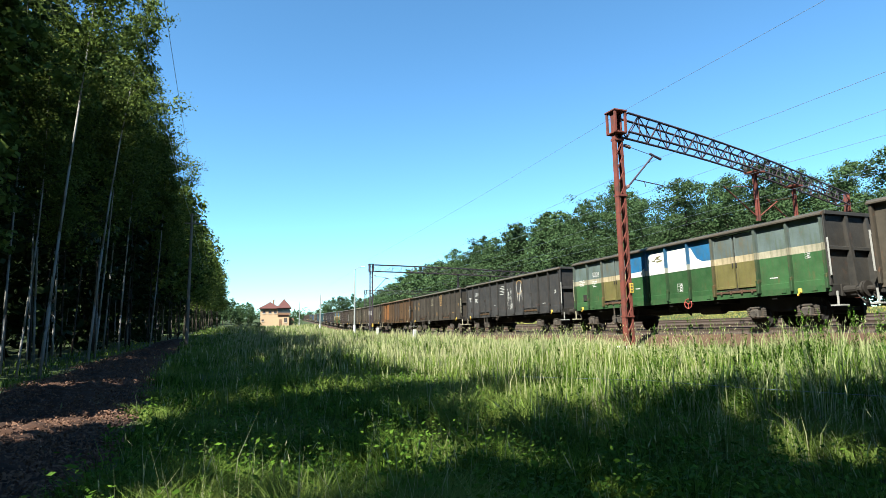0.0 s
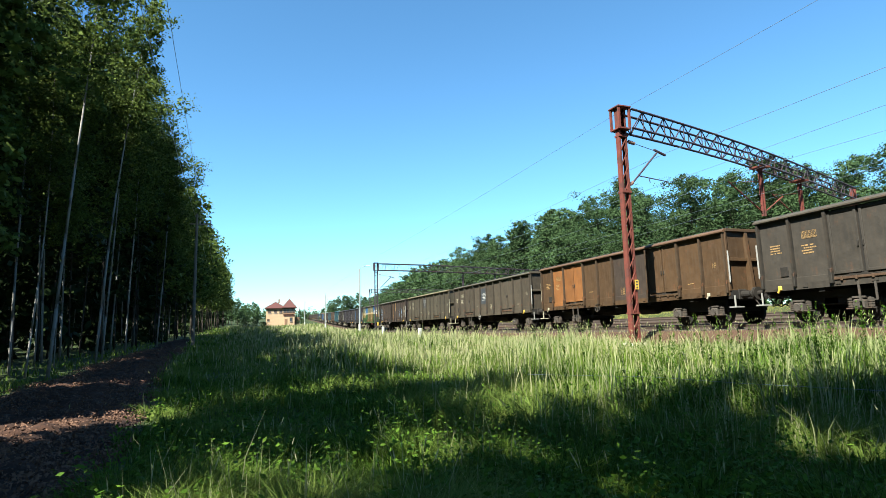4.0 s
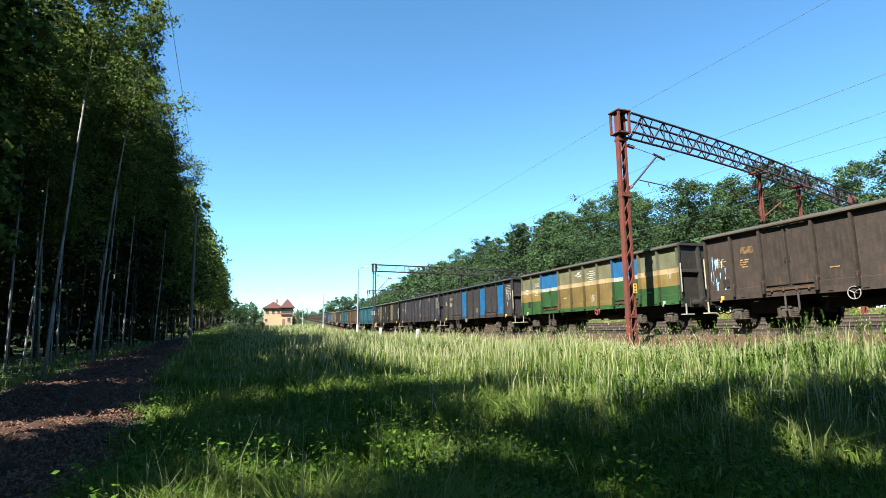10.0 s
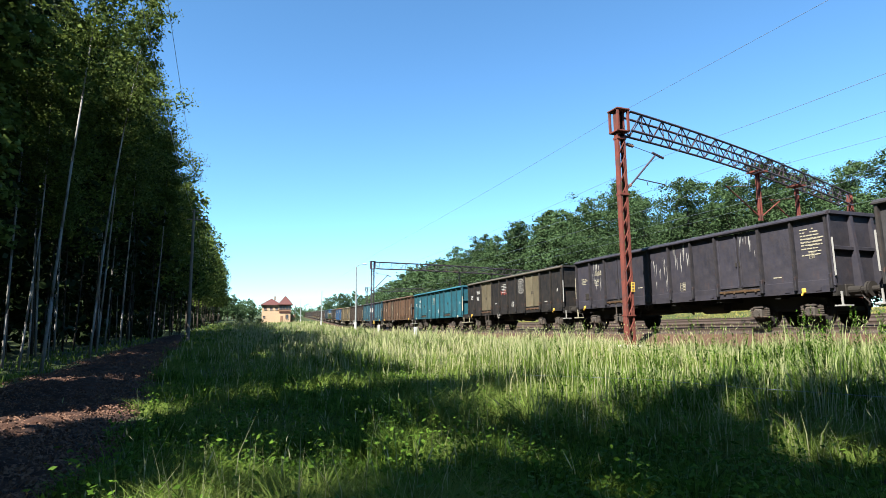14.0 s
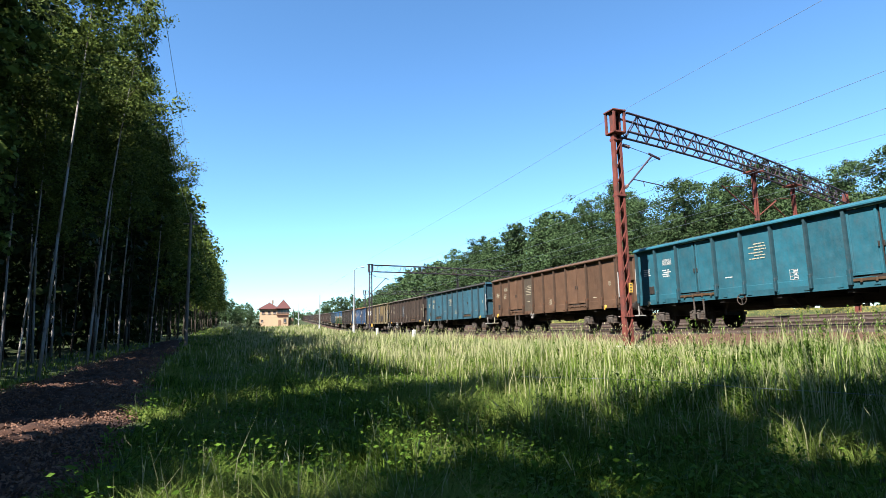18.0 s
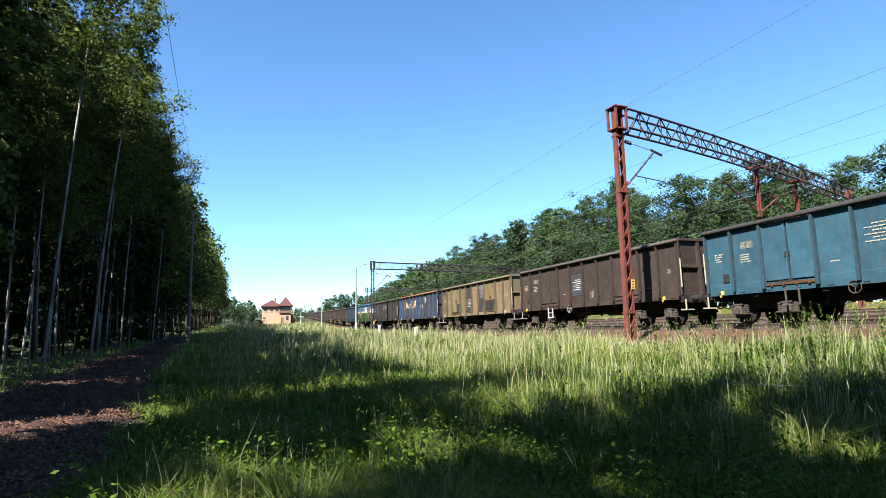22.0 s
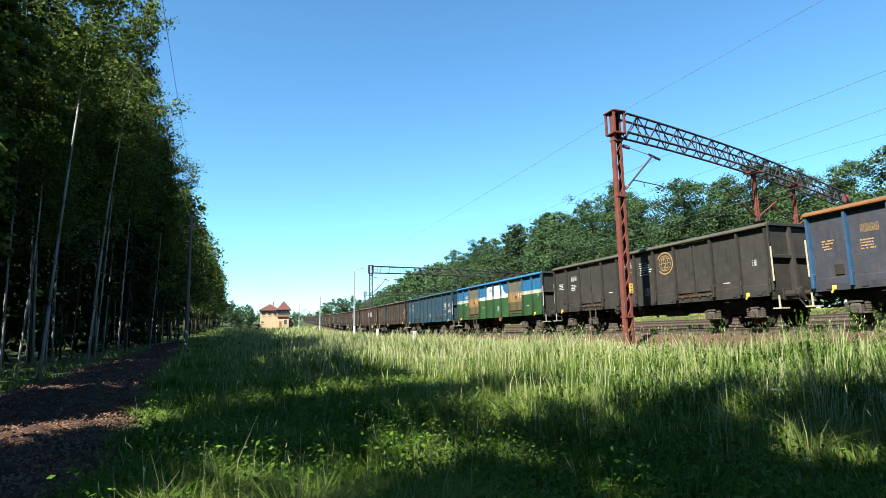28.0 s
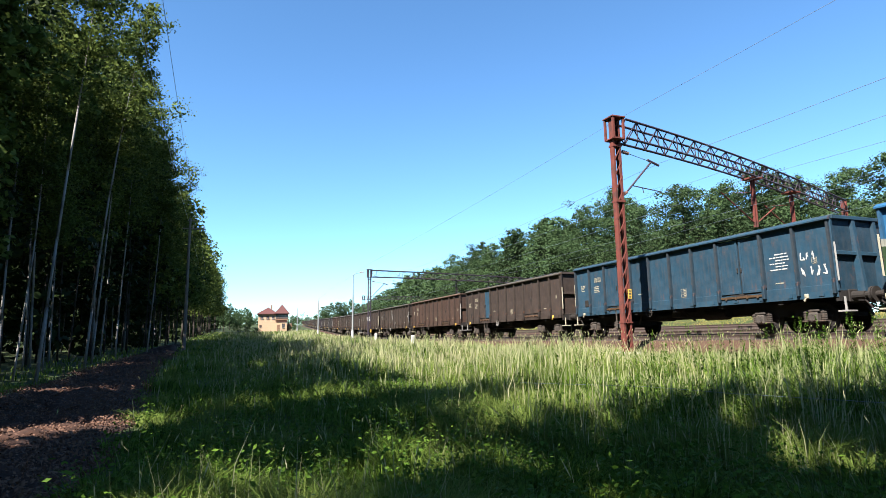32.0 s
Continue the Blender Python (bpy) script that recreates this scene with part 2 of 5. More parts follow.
# ---- ground ----
def steps(lo, hi, fine_lo, fine_hi, fine):
    mid = list(np.arange(fine_lo, fine_hi, fine))
    up, s, v = [], fine, fine_hi
    while v < hi:
        up.append(v)
        s *= 1.18
        v += s
    down, s, v = [], fine, fine_lo
    while v > lo:
        s *= 1.18
        v -= s
        down.append(v)
    return np.array(down[::-1] + mid + up + [hi])


gx, gy = steps(-2500, 2500, -14, 40, 0.6), steps(-2500, 4500, -10, 90, 0.8)
GX, GY = np.meshgrid(gx, gy, indexing="ij")
gv = np.stack([GX, GY, land(GX, GY)], -1).reshape(-1, 3)
n, m = len(gx), len(gy)
a = (np.arange(n - 1)[:, None] * m + np.arange(m - 1)[None]).ravel()
ground = put("ground", sheet("ground", gv, np.stack([a, a + m, a + m + 1, a + 1], 1), True), EARTH)
tagged(ground, "rough grassy meadow soil between forest and railway", "ground", kind="structure")


# ---- the dirt track along the forest ----
def path_mid(y):
    return -2.68 - 0.026 * np.clip(y, 0, 60) + 0.2 * np.sin(y * 0.17)


def path_half(y):
    return np.clip(1.75 - 0.009 * np.maximum(y, 0), 0.9, 2)


py, pu = np.arange(-25, 75, 0.10), np.linspace(-1, 1, 44)
PY, PU = np.meshgrid(py, pu, indexing="ij")
PX = path_mid(PY) + PU * (path_half(PY) + 0.18 * np.sin(PY * 1.7) + 0.12 * np.sin(PY * 4.1 + 2))
rough = np.random.RandomState(5).rand(*PX.shape)
clods = np.sin(PX * 5.1 + 2 * np.sin(PY * 2.3)) * np.sin(PY * 3.7 + 1.5 * np.sin(PX * 3.1)) + 0.6 * np.sin(PX * 11 - PY * 7) * np.sin(PY * 9 + PX * 4)
PZ = land(PX, PY) + 0.05 * (1 - PU**2) + (0.075 * rough + 0.05 * clods) * (1 - PU**2) - 0.03 * (np.abs(PU) > 0.95)
k = len(pu)
a = (np.arange(len(py) - 1)[:, None] * k + np.arange(k - 1)[None]).ravel()
path = put("dirt_path", sheet("dirt_path", np.stack([PX, PY, PZ], -1).reshape(-1, 3), np.stack([a, a + 1, a + k + 1, a + k], 1)), CHIPS)
tagged(path, "churned dirt track strewn with wood chips and bark", "path", kind="structure")
rs = np.random.RandomState(11)
N = 42000
cy = rs.rand(N) ** 1.7 * 40 + 5
cx = path_mid(cy) + (rs.rand(N) * 2 - 1) * path_half(cy)
c = np.stack([cx, cy, land(cx, cy) + rs.uniform(0.06, 0.14, N)], -1)
d = rs.randn(N, 3) * (1, 1, 0.7)
d /= np.linalg.norm(d, axis=1)[:, None]
e = np.cross(d, rs.randn(N, 3) * (0.3, 0.3, 1))
e /= np.linalg.norm(e, axis=1)[:, None]
ln, wd = rs.uniform(0.010, 0.048, (N, 1)) * (1 - 0.5 * rs.rand(N, 1)), rs.uniform(0.006, 0.020, (N, 1))
v = np.stack([c - d * ln, c + e * wd, c + d * ln, c - e * wd], 1).reshape(-1, 3)
CHIP = surface("pale_chips", (0.105, 0.056, 0.036), 0.9, vary=0.4, scale=2)
litter = put("wood_litter", sheet("wood_litter", v, np.arange(N * 4).reshape(-1, 4)), CHIP)
tagged(litter, "scattered pale wood chips and bark scraps on the track", "wood chips", kind="stuff")


# ---- railway tracks ----
def swept(name, profile, offset, s):
    """A profile of (x, z) pairs swept along the line at an offset from the near track."""
    pr = np.array(profile)
    x = RAIL_X + offset + bend(s)[:, None] + pr[None, :, 0]
    z = grade(s)[:, None] + pr[None, :, 1] + CLIMB * offset
    y = np.broadcast_to(s[:, None], x.shape)
    k = len(pr)
    a = (np.arange(len(s) - 1)[:, None] * k + np.arange(k)[None]).ravel()
    b = (np.arange(len(s) - 1)[:, None] * k + (np.arange(k)[None] + 1) % k).ravel()
    return sheet(name, np.stack([x, y, z], -1).reshape(-1, 3), np.stack([a, b, b + k, a + k], 1))


RAILS = [(-0.035, -0.02), (-0.035, 0), (0.035, 0), (0.035, -0.02), (0.01, -0.05), (0.01, -0.15), (0.06, -0.17), (-0.06, -0.17), (-0.01, -0.15), (-0.01, -0.05)]
line = np.concatenate([np.arange(-80, 120, 4.0), np.arange(120, 480, 12.0)])
sl = bmesh.new()
solid(sl, (0, 0, -0.245), (2.6, 0.25, 0.15), bevel=0.012)
sleeper_me = meshed("sleeper", sl)
for i, off in enumerate((0.0, 4.9, 10.4, 15.2)):
    bed = [(-3.5, -1.0), (-2.7, -0.62), (-1.75, -0.24), (-1.4, -0.2), (1.4, -0.2), (1.75, -0.24), (2.75, -0.95)]
    tr = thing("railway_track", Matrix(), "rusty-brown rails on wooden sleepers in stone ballast", "track", "parallel railway tracks", "structure")
    put("ballast_bed", swept("ballast_bed", bed, off, line), BALLAST, tr)
    for side in (-0.75, 0.75):
        put("rail", swept("rail", [(x + side, z) for x, z in RAILS], off, line), RAIL, tr)
    for j in range(100 if i == 0 else 60):
        s = 4 + j * 0.62
        head = -math.degrees(math.atan(0.000966 * s))
        put("sleeper", sleeper_me, SLEEPER, tr, pose(RAIL_X + off + float(bend(s)), s, float(grade(s)) + CLIMB * off, 0, 0, head))
YARD = surface("cinder_bed", (0.050, 0.036, 0.026), 0.95, vary=0.4, scale=0.8, grain=16, bump=0.8, second=(0.085, 0.070, 0.030), cover=0.56)
yard = put("cinder_bed", swept("cinder_bed", [(1.9, -0.9), (1.9, -0.30), (16.9, -0.30 + CLIMB * 15), (18.4, -0.75 + CLIMB * 15)], 0.0, line), YARD)
tagged(yard, "dark brown cinders and gravel between the tracks", "track bed", kind="structure")
# loose stones on the near shoulder
rs = np.random.RandomState(21)
N = 16000
s = rs.rand(N) ** 1.4 * 60 + 4
u = rs.rand(N)
x = RAIL_X + bend(s) - 1.5 - 1.85 * u
z = grade(s) - 0.20 - 0.44 * u - 0.24 * u * u
r = rs.uniform(0.02, 0.055, (N, 1, 1))
base = np.array([[-1, -1, -0.3], [1, -0.8, -0.3], [0.8, 1, -0.3], [-0.9, 0.9, -0.3], [0.1, 0.1, 0.9]])
v = np.stack([x, s, z], -1)[:, None] + base[None] * r * rs.uniform(0.6, 1.3, (N, 5, 3))
f = np.array([[0, 1, 4], [1, 2, 4], [2, 3, 4], [3, 0, 4]])
stones = put("ballast_stones", sheet("ballast_stones", v.reshape(-1, 3), (f[None] + 5 * np.arange(N)[:, None, None]).reshape(-1, 3)), STONE)
tagged(stones, "brown crushed stones on the track shoulder", "gravel", kind="stuff")


# ---- wagons ----
CELLS = ["panel", "panel", "leaf", "leaf", "panel", "panel", "panel", "panel", "leaf", "leaf", "panel", "panel"]
WIDTH = {"panel": 1.149, "leaf": 0.889}
TOP, SILL, FACE, RIB = 3.35, 1.10, -1.345, -1.445
edges = [BODY / 2]
for cell in CELLS:
    edges.append(edges[-1] - WIDTH[cell])     # from the far end to the near end


def panel_mesh(w):
    bm = bmesh.new()
    solid(bm, (FACE + 0.03, 0, (SILL + TOP) / 2 + 0.05), (0.05, w - 0.05, TOP - SILL - 0.2), bevel=0.012)
    solid(bm, (FACE + 0.015, 0, SILL + 0.17), (0.05, w - 0.04, 0.2), bevel=0.008)
    return meshed("panel", bm)


def leaf_mesh(w):
    bm = bmesh.new()
    lo, hi = SILL + 0.24, TOP - 0.2
    solid(bm, (FACE + 0.02, 0, (lo + hi) / 2), (0.04, w - 0.075, hi - lo))
    for y in (-(w / 2 - 0.075), w / 2 - 0.075):
        solid(bm, (FACE - 0.012, y, (lo + hi) / 2), (0.03, 0.07, hi - lo), bevel=0.006)
    for z in (lo + 0.04, hi - 0.04):
        solid(bm, (FACE - 0.012, 0, z), (0.03, w - 0.17, 0.08), bevel=0.006)
    return meshed("door_leaf", bm)


def seam_mesh():
    """A dark sheet behind a pair of door leaves, painted in for their shaded gaps."""
    bm = bmesh.new()
    solid(bm, (FACE + 0.055, 0, (SILL + TOP) / 2 + 0.02), (0.02, 2 * WIDTH["leaf"], TOP - SILL - 0.36))
    return meshed("door_recess", bm)


def rib_mesh(w, deep):
    bm = bmesh.new()
    prism(bm, [(RIB, -w / 2), (RIB, w / 2), (FACE + 0.05, w / 2 + 0.02), (FACE + 0.05, -w / 2 - 0.02)], "z", SILL + 0.36, TOP - 0.06)
    solid(bm, (RIB + 0.03 - deep, 0, SILL + 0.20), (0.11 + deep, w + 0.01, 0.42), bevel=0.01)
    return meshed("rib", bm)


def rim_mesh():
    bm = bmesh.new()
    prism(bm, [(RIB - 0.05, TOP - 0.13), (RIB - 0.05, TOP - 0.09), (FACE + 0.0, TOP), (FACE + 0.10, TOP), (FACE + 0.10, TOP - 0.14), (FACE - 0.02, TOP - 0.14)], "y", -BODY / 2 - 0.03, BODY / 2 + 0.03)
    return meshed("top_rail", bm)


def end_mesh():
    bm = bmesh.new()
    y = -BODY / 2
    solid(bm, (0, y + 0.05, (SILL + TOP) / 2), (2.70, 0.05, TOP - SILL - 0.02), bevel=0.01)
    return meshed("end_wall", bm)


def end_rail_mesh():
    bm = bmesh.new()
    solid(bm, (0, -BODY / 2 - 0.01, 0), (2.72, 0.14, 0.11), bevel=0.01)
    return meshed("end_rail", bm)


def corner_post_mesh():
    bm = bmesh.new()
    solid(bm, (-1.35, -BODY / 2 + 0.03, (SILL + TOP) / 2), (0.09, 0.12, TOP - SILL - 0.12), bevel=0.01)
    return meshed("corner_post", bm)


def hose_mesh():
    bm = bmesh.new()
    y = -BODY / 2
    pts = [(0, y, 0.98), (0, y - 0.25, 0.66), (0, y - 0.5, 0.58), (0, y - 0.68, 0.66)]
    for p, q in zip(pts, pts[1:]):
        rod(bm, p, q, 0.022, seg=6)
    return meshed("brake_hose", bm)


def handle_mesh():
    bm = bmesh.new()
    solid(bm, (FACE - 0.04, 0, 2.12), (0.05, 0.035, 0.16), bevel=0.008)
    return meshed("door_handle", bm)


def end_post_mesh():
    bm = bmesh.new()
    y = -BODY / 2
    prism(bm, [(y - 0.20, SILL), (y + 0.03, SILL), (y + 0.03, TOP - 0.1), (y - 0.06, TOP - 0.1)], "x", -0.06, 0.06)
    return meshed("end_post", bm)


def floor_mesh():
    bm = bmesh.new()
    solid(bm, (0, 0, SILL + 0.14), (2.66, BODY - 0.1, 0.06))
    return meshed("floor_plate", bm)


def sill_mesh():
    bm = bmesh.new()
    prism(bm, [(FACE - 0.03, SILL - 0.10), (FACE - 0.03, SILL + 0.09), (FACE + 0.09, SILL + 0.09), (FACE + 0.09, SILL - 0.10)], "y", -BODY / 2, BODY / 2)
    for y in np.linspace(-5.9, 5.9, 13):
        solid(bm, (FACE - 0.035, float(y), SILL + 0.0), (0.03, 0.16, 0.09))
    return meshed("side_sill", bm)


def frame_mesh():
    bm = bmesh.new()
    for x in (-0.22, 0.22):
        prism(bm, [(-6.4, 1.08), (-6.4, 0.86), (-3.4, 0.86), (-2.6, 0.66), (2.6, 0.66), (3.4, 0.86), (6.4, 0.86), (6.4, 1.08)], "x", x - 0.08, x + 0.08)
    for y in (-6.3, -4.5, -2.2, 0, 2.2, 4.5, 6.3):
        solid(bm, (0, y, 1.0), (2.6, 0.18, 0.22))
    for y in (-6.33, 6.33):
        solid(bm, (0, y, 1.03), (2.7, 0.1, 0.3))
    return meshed("underframe", bm)


def gear_mesh():
    """Brake cylinder, air tank, levers and rods."""
    bm = bmesh.new()
    rod(bm, (-0.62, -1.9, 0.72), (-0.62, -0.9, 0.72), 0.19, seg=12)
    rod(bm, (-0.5, 0.9, 0.74), (-0.5, 1.9, 0.74), 0.16, seg=12)
    rod(bm, (-0.75, -3.2, 0.62), (-0.75, 3.2, 0.62), 0.02)
    bar(bm, (-1.2, -0.3, 0.95), (-0.6, -0.3, 0.55), 0.03, 0.08)
    bar(bm, (-0.9, 2.3, 1.0), (-0.9, 2.5, 0.5), 0.03, 0.1)
    solid(bm, (-0.9, 0.2, 0.82), (0.3, 0.5, 0.28), bevel=0.03)
    return meshed("brake_gear", bm)


def bogie_mesh():
    bm = bmesh.new()
    for x in (-1.0, 1.0):
        out = [(-1.24, 0.86), (-1.24, 0.68), (-0.56, 0.64), (-0.40, 0.52), (0.40, 0.52), (0.56, 0.64), (1.24, 0.68), (1.24, 0.86), (0.5, 0.94), (-0.5, 0.94)]
        prism(bm, out, "x", x * 0.90 - 0.05, x * 0.90 + 0.05)
    solid(bm, (0, 0, 0.62), (1.9, 0.45, 0.22), bevel=0.03)
    for y in (-1.25, 1.25):
        solid(bm, (0, y, 0.55), (1.9, 0.1, 0.12))
    rod(bm, (0, 0, 0.6), (0, 0, 0.95), 0.22, seg=12)
    return meshed("bogie_frame", bm)


def wheelset_mesh():
    bm = bmesh.new()
    rod(bm, (-1.05, 0, 0), (1.05, 0, 0), 0.075, seg=10)
    for s in (-1, 1):
        rod(bm, (s * 0.70, 0, 0), (s * 0.82, 0, 0), 0.46, seg=14)
        rod(bm, (s * 0.66, 0, 0), (s * 0.70, 0, 0), 0.49, seg=14)
        rod(bm, (s * 0.82, 0, 0), (s * 0.845, 0, 0), 0.36, 0.34, seg=10)
        rod(bm, (s * 0.82, 0, 0), (s * 0.90, 0, 0), 0.13, seg=8)
        for k in range(2):
            a = k * math.pi
            rod(bm, (s * 0.84, 0.24 * math.cos(a), 0.24 * math.sin(a)), (s * 0.852, 0.24 * math.cos(a), 0.24 * math.sin(a)), 0.05, seg=6)
    return meshed("wheelset", bm)


def box_mesh():
    """An axle box with its cover and bolts."""
    bm = bmesh.new()
    solid(bm, (-1.08, 0, 0.46), (0.24, 0.30, 0.30), bevel=0.04)
    rod(bm, (-1.20, 0, 0.46), (-1.235, 0, 0.46), 0.12, seg=14)
    for k in range(6):
        a = k * math.pi / 3
        rod(bm, (-1.235, 0.085 * math.cos(a), 0.46 + 0.085 * math.sin(a)), (-1.25, 0.085 * math.cos(a), 0.46 + 0.085 * math.sin(a)), 0.016, seg=6)
    solid(bm, (-1.06, 0, 0.66), (0.2, 0.36, 0.06), bevel=0.01)
    return meshed("axle_box", bm)


def spring_mesh():
    bm = bmesh.new()
    for i in range(4):
        z = 0.40 + 0.065 * i
        rod(bm, (-1.06, 0, z), (-1.06, 0, z + 0.04), 0.085, seg=7)
    rod(bm, (-1.06, 0, 0.36), (-1.06, 0, 0.66), 0.05, seg=5)
    solid(bm, (-1.06, 0, 0.36), (0.2, 0.2, 0.035))
    return meshed("coil_spring", bm)


def buffer_mesh():
    bm = bmesh.new()
    y = -BODY / 2
    solid(bm, (0, y - 0.06, 1.03), (0.36, 0.05, 0.36), bevel=0.02)
    rod(bm, (0, y - 0.05, 1.03), (0, y - 0.42, 1.03), 0.13, 0.11, seg=12)
    rod(bm, (0, y - 0.40, 1.03), (0, y - 0.60, 1.03), 0.085, seg=10)
    rod(bm, (0, y - 0.59, 1.03), (0, y - 0.64, 1.03), 0.22, 0.21, seg=18)
    return meshed("buffer", bm)


def coupler_mesh():
    bm = bmesh.new()
    y = -BODY / 2
    bar(bm, (0, y, 1.02), (0, y - 0.45, 1.02), 0.08, 0.12)
    bar(bm, (0, y - 0.42, 1.0), (0, y - 0.62, 0.9), 0.14, 0.05)
    return meshed("coupling", bm)


def hand_wheel_mesh():
    bm = bmesh.new()
    n = 20
    ring = [(0, 0.25 * math.cos(2 * math.pi * i / n), 0.25 * math.sin(2 * math.pi * i / n)) for i in range(n)]
    for i in range(n):
        rod(bm, ring[i], ring[(i + 1) % n], 0.02, seg=6)
    for k in range(3):
        a = k * 2 * math.pi / 3 + 0.5
        rod(bm, (0, 0, 0), (0, 0.25 * math.cos(a), 0.25 * math.sin(a)), 0.018, seg=6)
    rod(bm, (-0.03, 0, 0), (0.35, 0, 0), 0.03, seg=8)
    return meshed("hand_wheel", bm)


def step_mesh(rungs):
    bm = bmesh.new()
    for y in (-0.22, 0.22):
        bar(bm, (FACE - 0.03, y, SILL), (FACE - 0.03, y, 0.55), 0.03, 0.05)
    for i in range(rungs):
        z = 0.56 + 0.26 * i
        solid(bm, (FACE - 0.05, 0, z), (0.10, 0.44, 0.035))
    return meshed("step", bm)


def rail_step_mesh():
    """The shunter's step and grab rail at a corner."""
    bm = bmesh.new()
    y = -BODY / 2 - 0.12
    bar(bm, (-1.3, y, 1.0), (-1.3, y, 0.62), 0.03, 0.05)
    solid(bm, (-1.25, y, 0.60), (0.35, 0.30, 0.04))
    rod(bm, (-1.38, y + 0.05, 1.45), (-1.38, y + 0.05, 2.55), 0.026, seg=6)
    rod(bm, (-1.38, y + 0.05, 1.45), (-1.32, y + 0.15, 1.45), 0.018, seg=6)
    rod(bm, (-1.38, y + 0.05, 2.45), (-1.32, y + 0.15, 2.45), 0.018, seg=6)
    return meshed("corner_step", bm)


def latch_mesh():
    bm = bmesh.new()
    bar(bm, (FACE - 0.04, -0.40, SILL + 0.16), (FACE - 0.04, 0.40, SILL + 0.20), 0.035, 0.035)
    solid(bm, (FACE - 0.035, 0, SILL + 0.18), (0.05, 0.16, 0.09), bevel=0.008)
    return meshed("door_latch", bm)


def door_sill_mesh():
    """The rusty strip under a pair of doors, with its hinge lugs."""
    bm = bmesh.new()
    solid(bm, (FACE - 0.045, 0, SILL + 0.115), (0.04, 1.68, 0.07), bevel=0.006)
    for y in (-0.62, -0.22, 0.22, 0.62):
        solid(bm, (FACE - 0.07, y, SILL + 0.10), (0.04, 0.06, 0.11), bevel=0.006)
    return meshed("door_sill", bm)


def hook_mesh():
    bm = bmesh.new()
    solid(bm, (FACE - 0.05, 0, SILL - 0.02), (0.07, 0.12, 0.14), bevel=0.02)
    bar(bm, (FACE - 0.06, 0, SILL - 0.06), (FACE - 0.06, 0.07, SILL - 0.16), 0.05, 0.05)
    return meshed("tow_hook", bm)


def holder_mesh():
    bm = bmesh.new()
    solid(bm, (FACE - 0.012, 0, SILL + 0.48), (0.03, 0.26, 0.30), bevel=0.008)
    return meshed("label_holder", bm)


def back_mesh():
    """The far side wall with its ribs, seen from the tracks beyond."""
    bm = bmesh.new()
    solid(bm, (-FACE - 0.03, 0, (SILL + TOP) / 2), (0.05, BODY, TOP - SILL))
    for y in edges:
        solid(bm, (-FACE + 0.02, y, (SILL + TOP) / 2), (0.07, 0.11, TOP - SILL - 0.1))
    return meshed("back_wall", bm)


def writing_mesh(rows, cols, w, h, seed, gaps=0.25, pitch=1.7):
    """Lines of unreadable lettering as short bars, one bar a word."""
    rnd = random.Random(seed)
    bm = bmesh.new()
    for i in range(rows):
        y, end = 0.0, w * cols * rnd.uniform(0.6, 1.0)
        while y < end:
            long = w * rnd.choice((0.45, 0.7, 1.0, 1.6))
            if rnd.random() > gaps:
                solid(bm, (0, -y - long / 2, -i * h * pitch), (0.004, long, h * rnd.uniform(0.75, 1.0)))
            y += long + 0.22 * w
    return meshed("lettering", bm)


def grid_mesh():
    """The ruled load table."""
    bm = bmesh.new()
    for z in (0, -0.07, -0.14, -0.21):
        solid(bm, (0, -0.23, z), (0.004, 0.46, 0.008))
    for i in range(6):
        solid(bm, (0, -0.46 * i / 5, -0.105), (0.004, 0.008, 0.21))
    for i in range(5):
        for z, w in ((-0.035, 0.018), (-0.105, 0.030), (-0.175, 0.034)):
            solid(bm, (0, -0.46 * (i + 0.5) / 5, z), (0.004, w, 0.030))
    return meshed("load_table", bm)


def small_grid_mesh():
    bm = bmesh.new()
    for z in (0, -0.1, -0.2, -0.3):
        solid(bm, (0, -0.13, z), (0.004, 0.26, 0.009))
    for y in (0, -0.13, -0.26):
        solid(bm, (0, y, -0.15), (0.004, 0.009, 0.30))
    for z in (-0.05, -0.15, -0.25):
        solid(bm, (0, -0.19, z), (0.004, 0.08, 0.04))
    return meshed("test_table", bm)


def globe_mesh(r, globe=True):
    """A ring emblem, with a ruled globe in it."""
    bm = bmesh.new()
    n = 36

    def ring(a, b, lo=0, hi=2 * math.pi, thick=0.02):
        pts = [(a * math.cos(lo + (hi - lo) * i / n), b * math.sin(lo + (hi - lo) * i / n)) for i in range(n + 1)]
        for (y0, z0), (y1, z1) in zip(pts, pts[1:]):
            bar(bm, (0, y0, z0), (0, y1, z1), 0.004, thick)
    ring(r, r, 0.5, 5.6, 0.06 * r * 2)
    if globe:
        ring(r * 0.74, r * 0.74)
        ring(r * 0.42, r * 0.74)
        ring(r * 0.1, r * 0.74)
        for z in (-0.4, 0, 0.4):
            w = 0.74 * math.sqrt(1 - (z / 0.74) ** 2)
            solid(bm, (0, 0, z * r), (0.004, 2 * w * r, 0.02))
    return meshed("emblem", bm)


def splash_mesh(seed, count, height):
    """Runs and spatters of spilt paint."""
    rnd = random.Random(seed)
    bm = bmesh.new()
    for i in range(count):
        y, z, h = rnd.uniform(-0.42, 0.42), rnd.uniform(0, height), rnd.uniform(0.08, 0.55) * height
        w = rnd.uniform(0.006, 0.035)
        prism(bm, [(y - w, z), (y + w * 0.6, z - h * 0.15), (y + w * 0.3, z - h), (y, z - h * 0.95), (y - w * 0.7, z - h * 0.4)], "x", -0.002, 0.002)
    return meshed("paint_splash", bm)


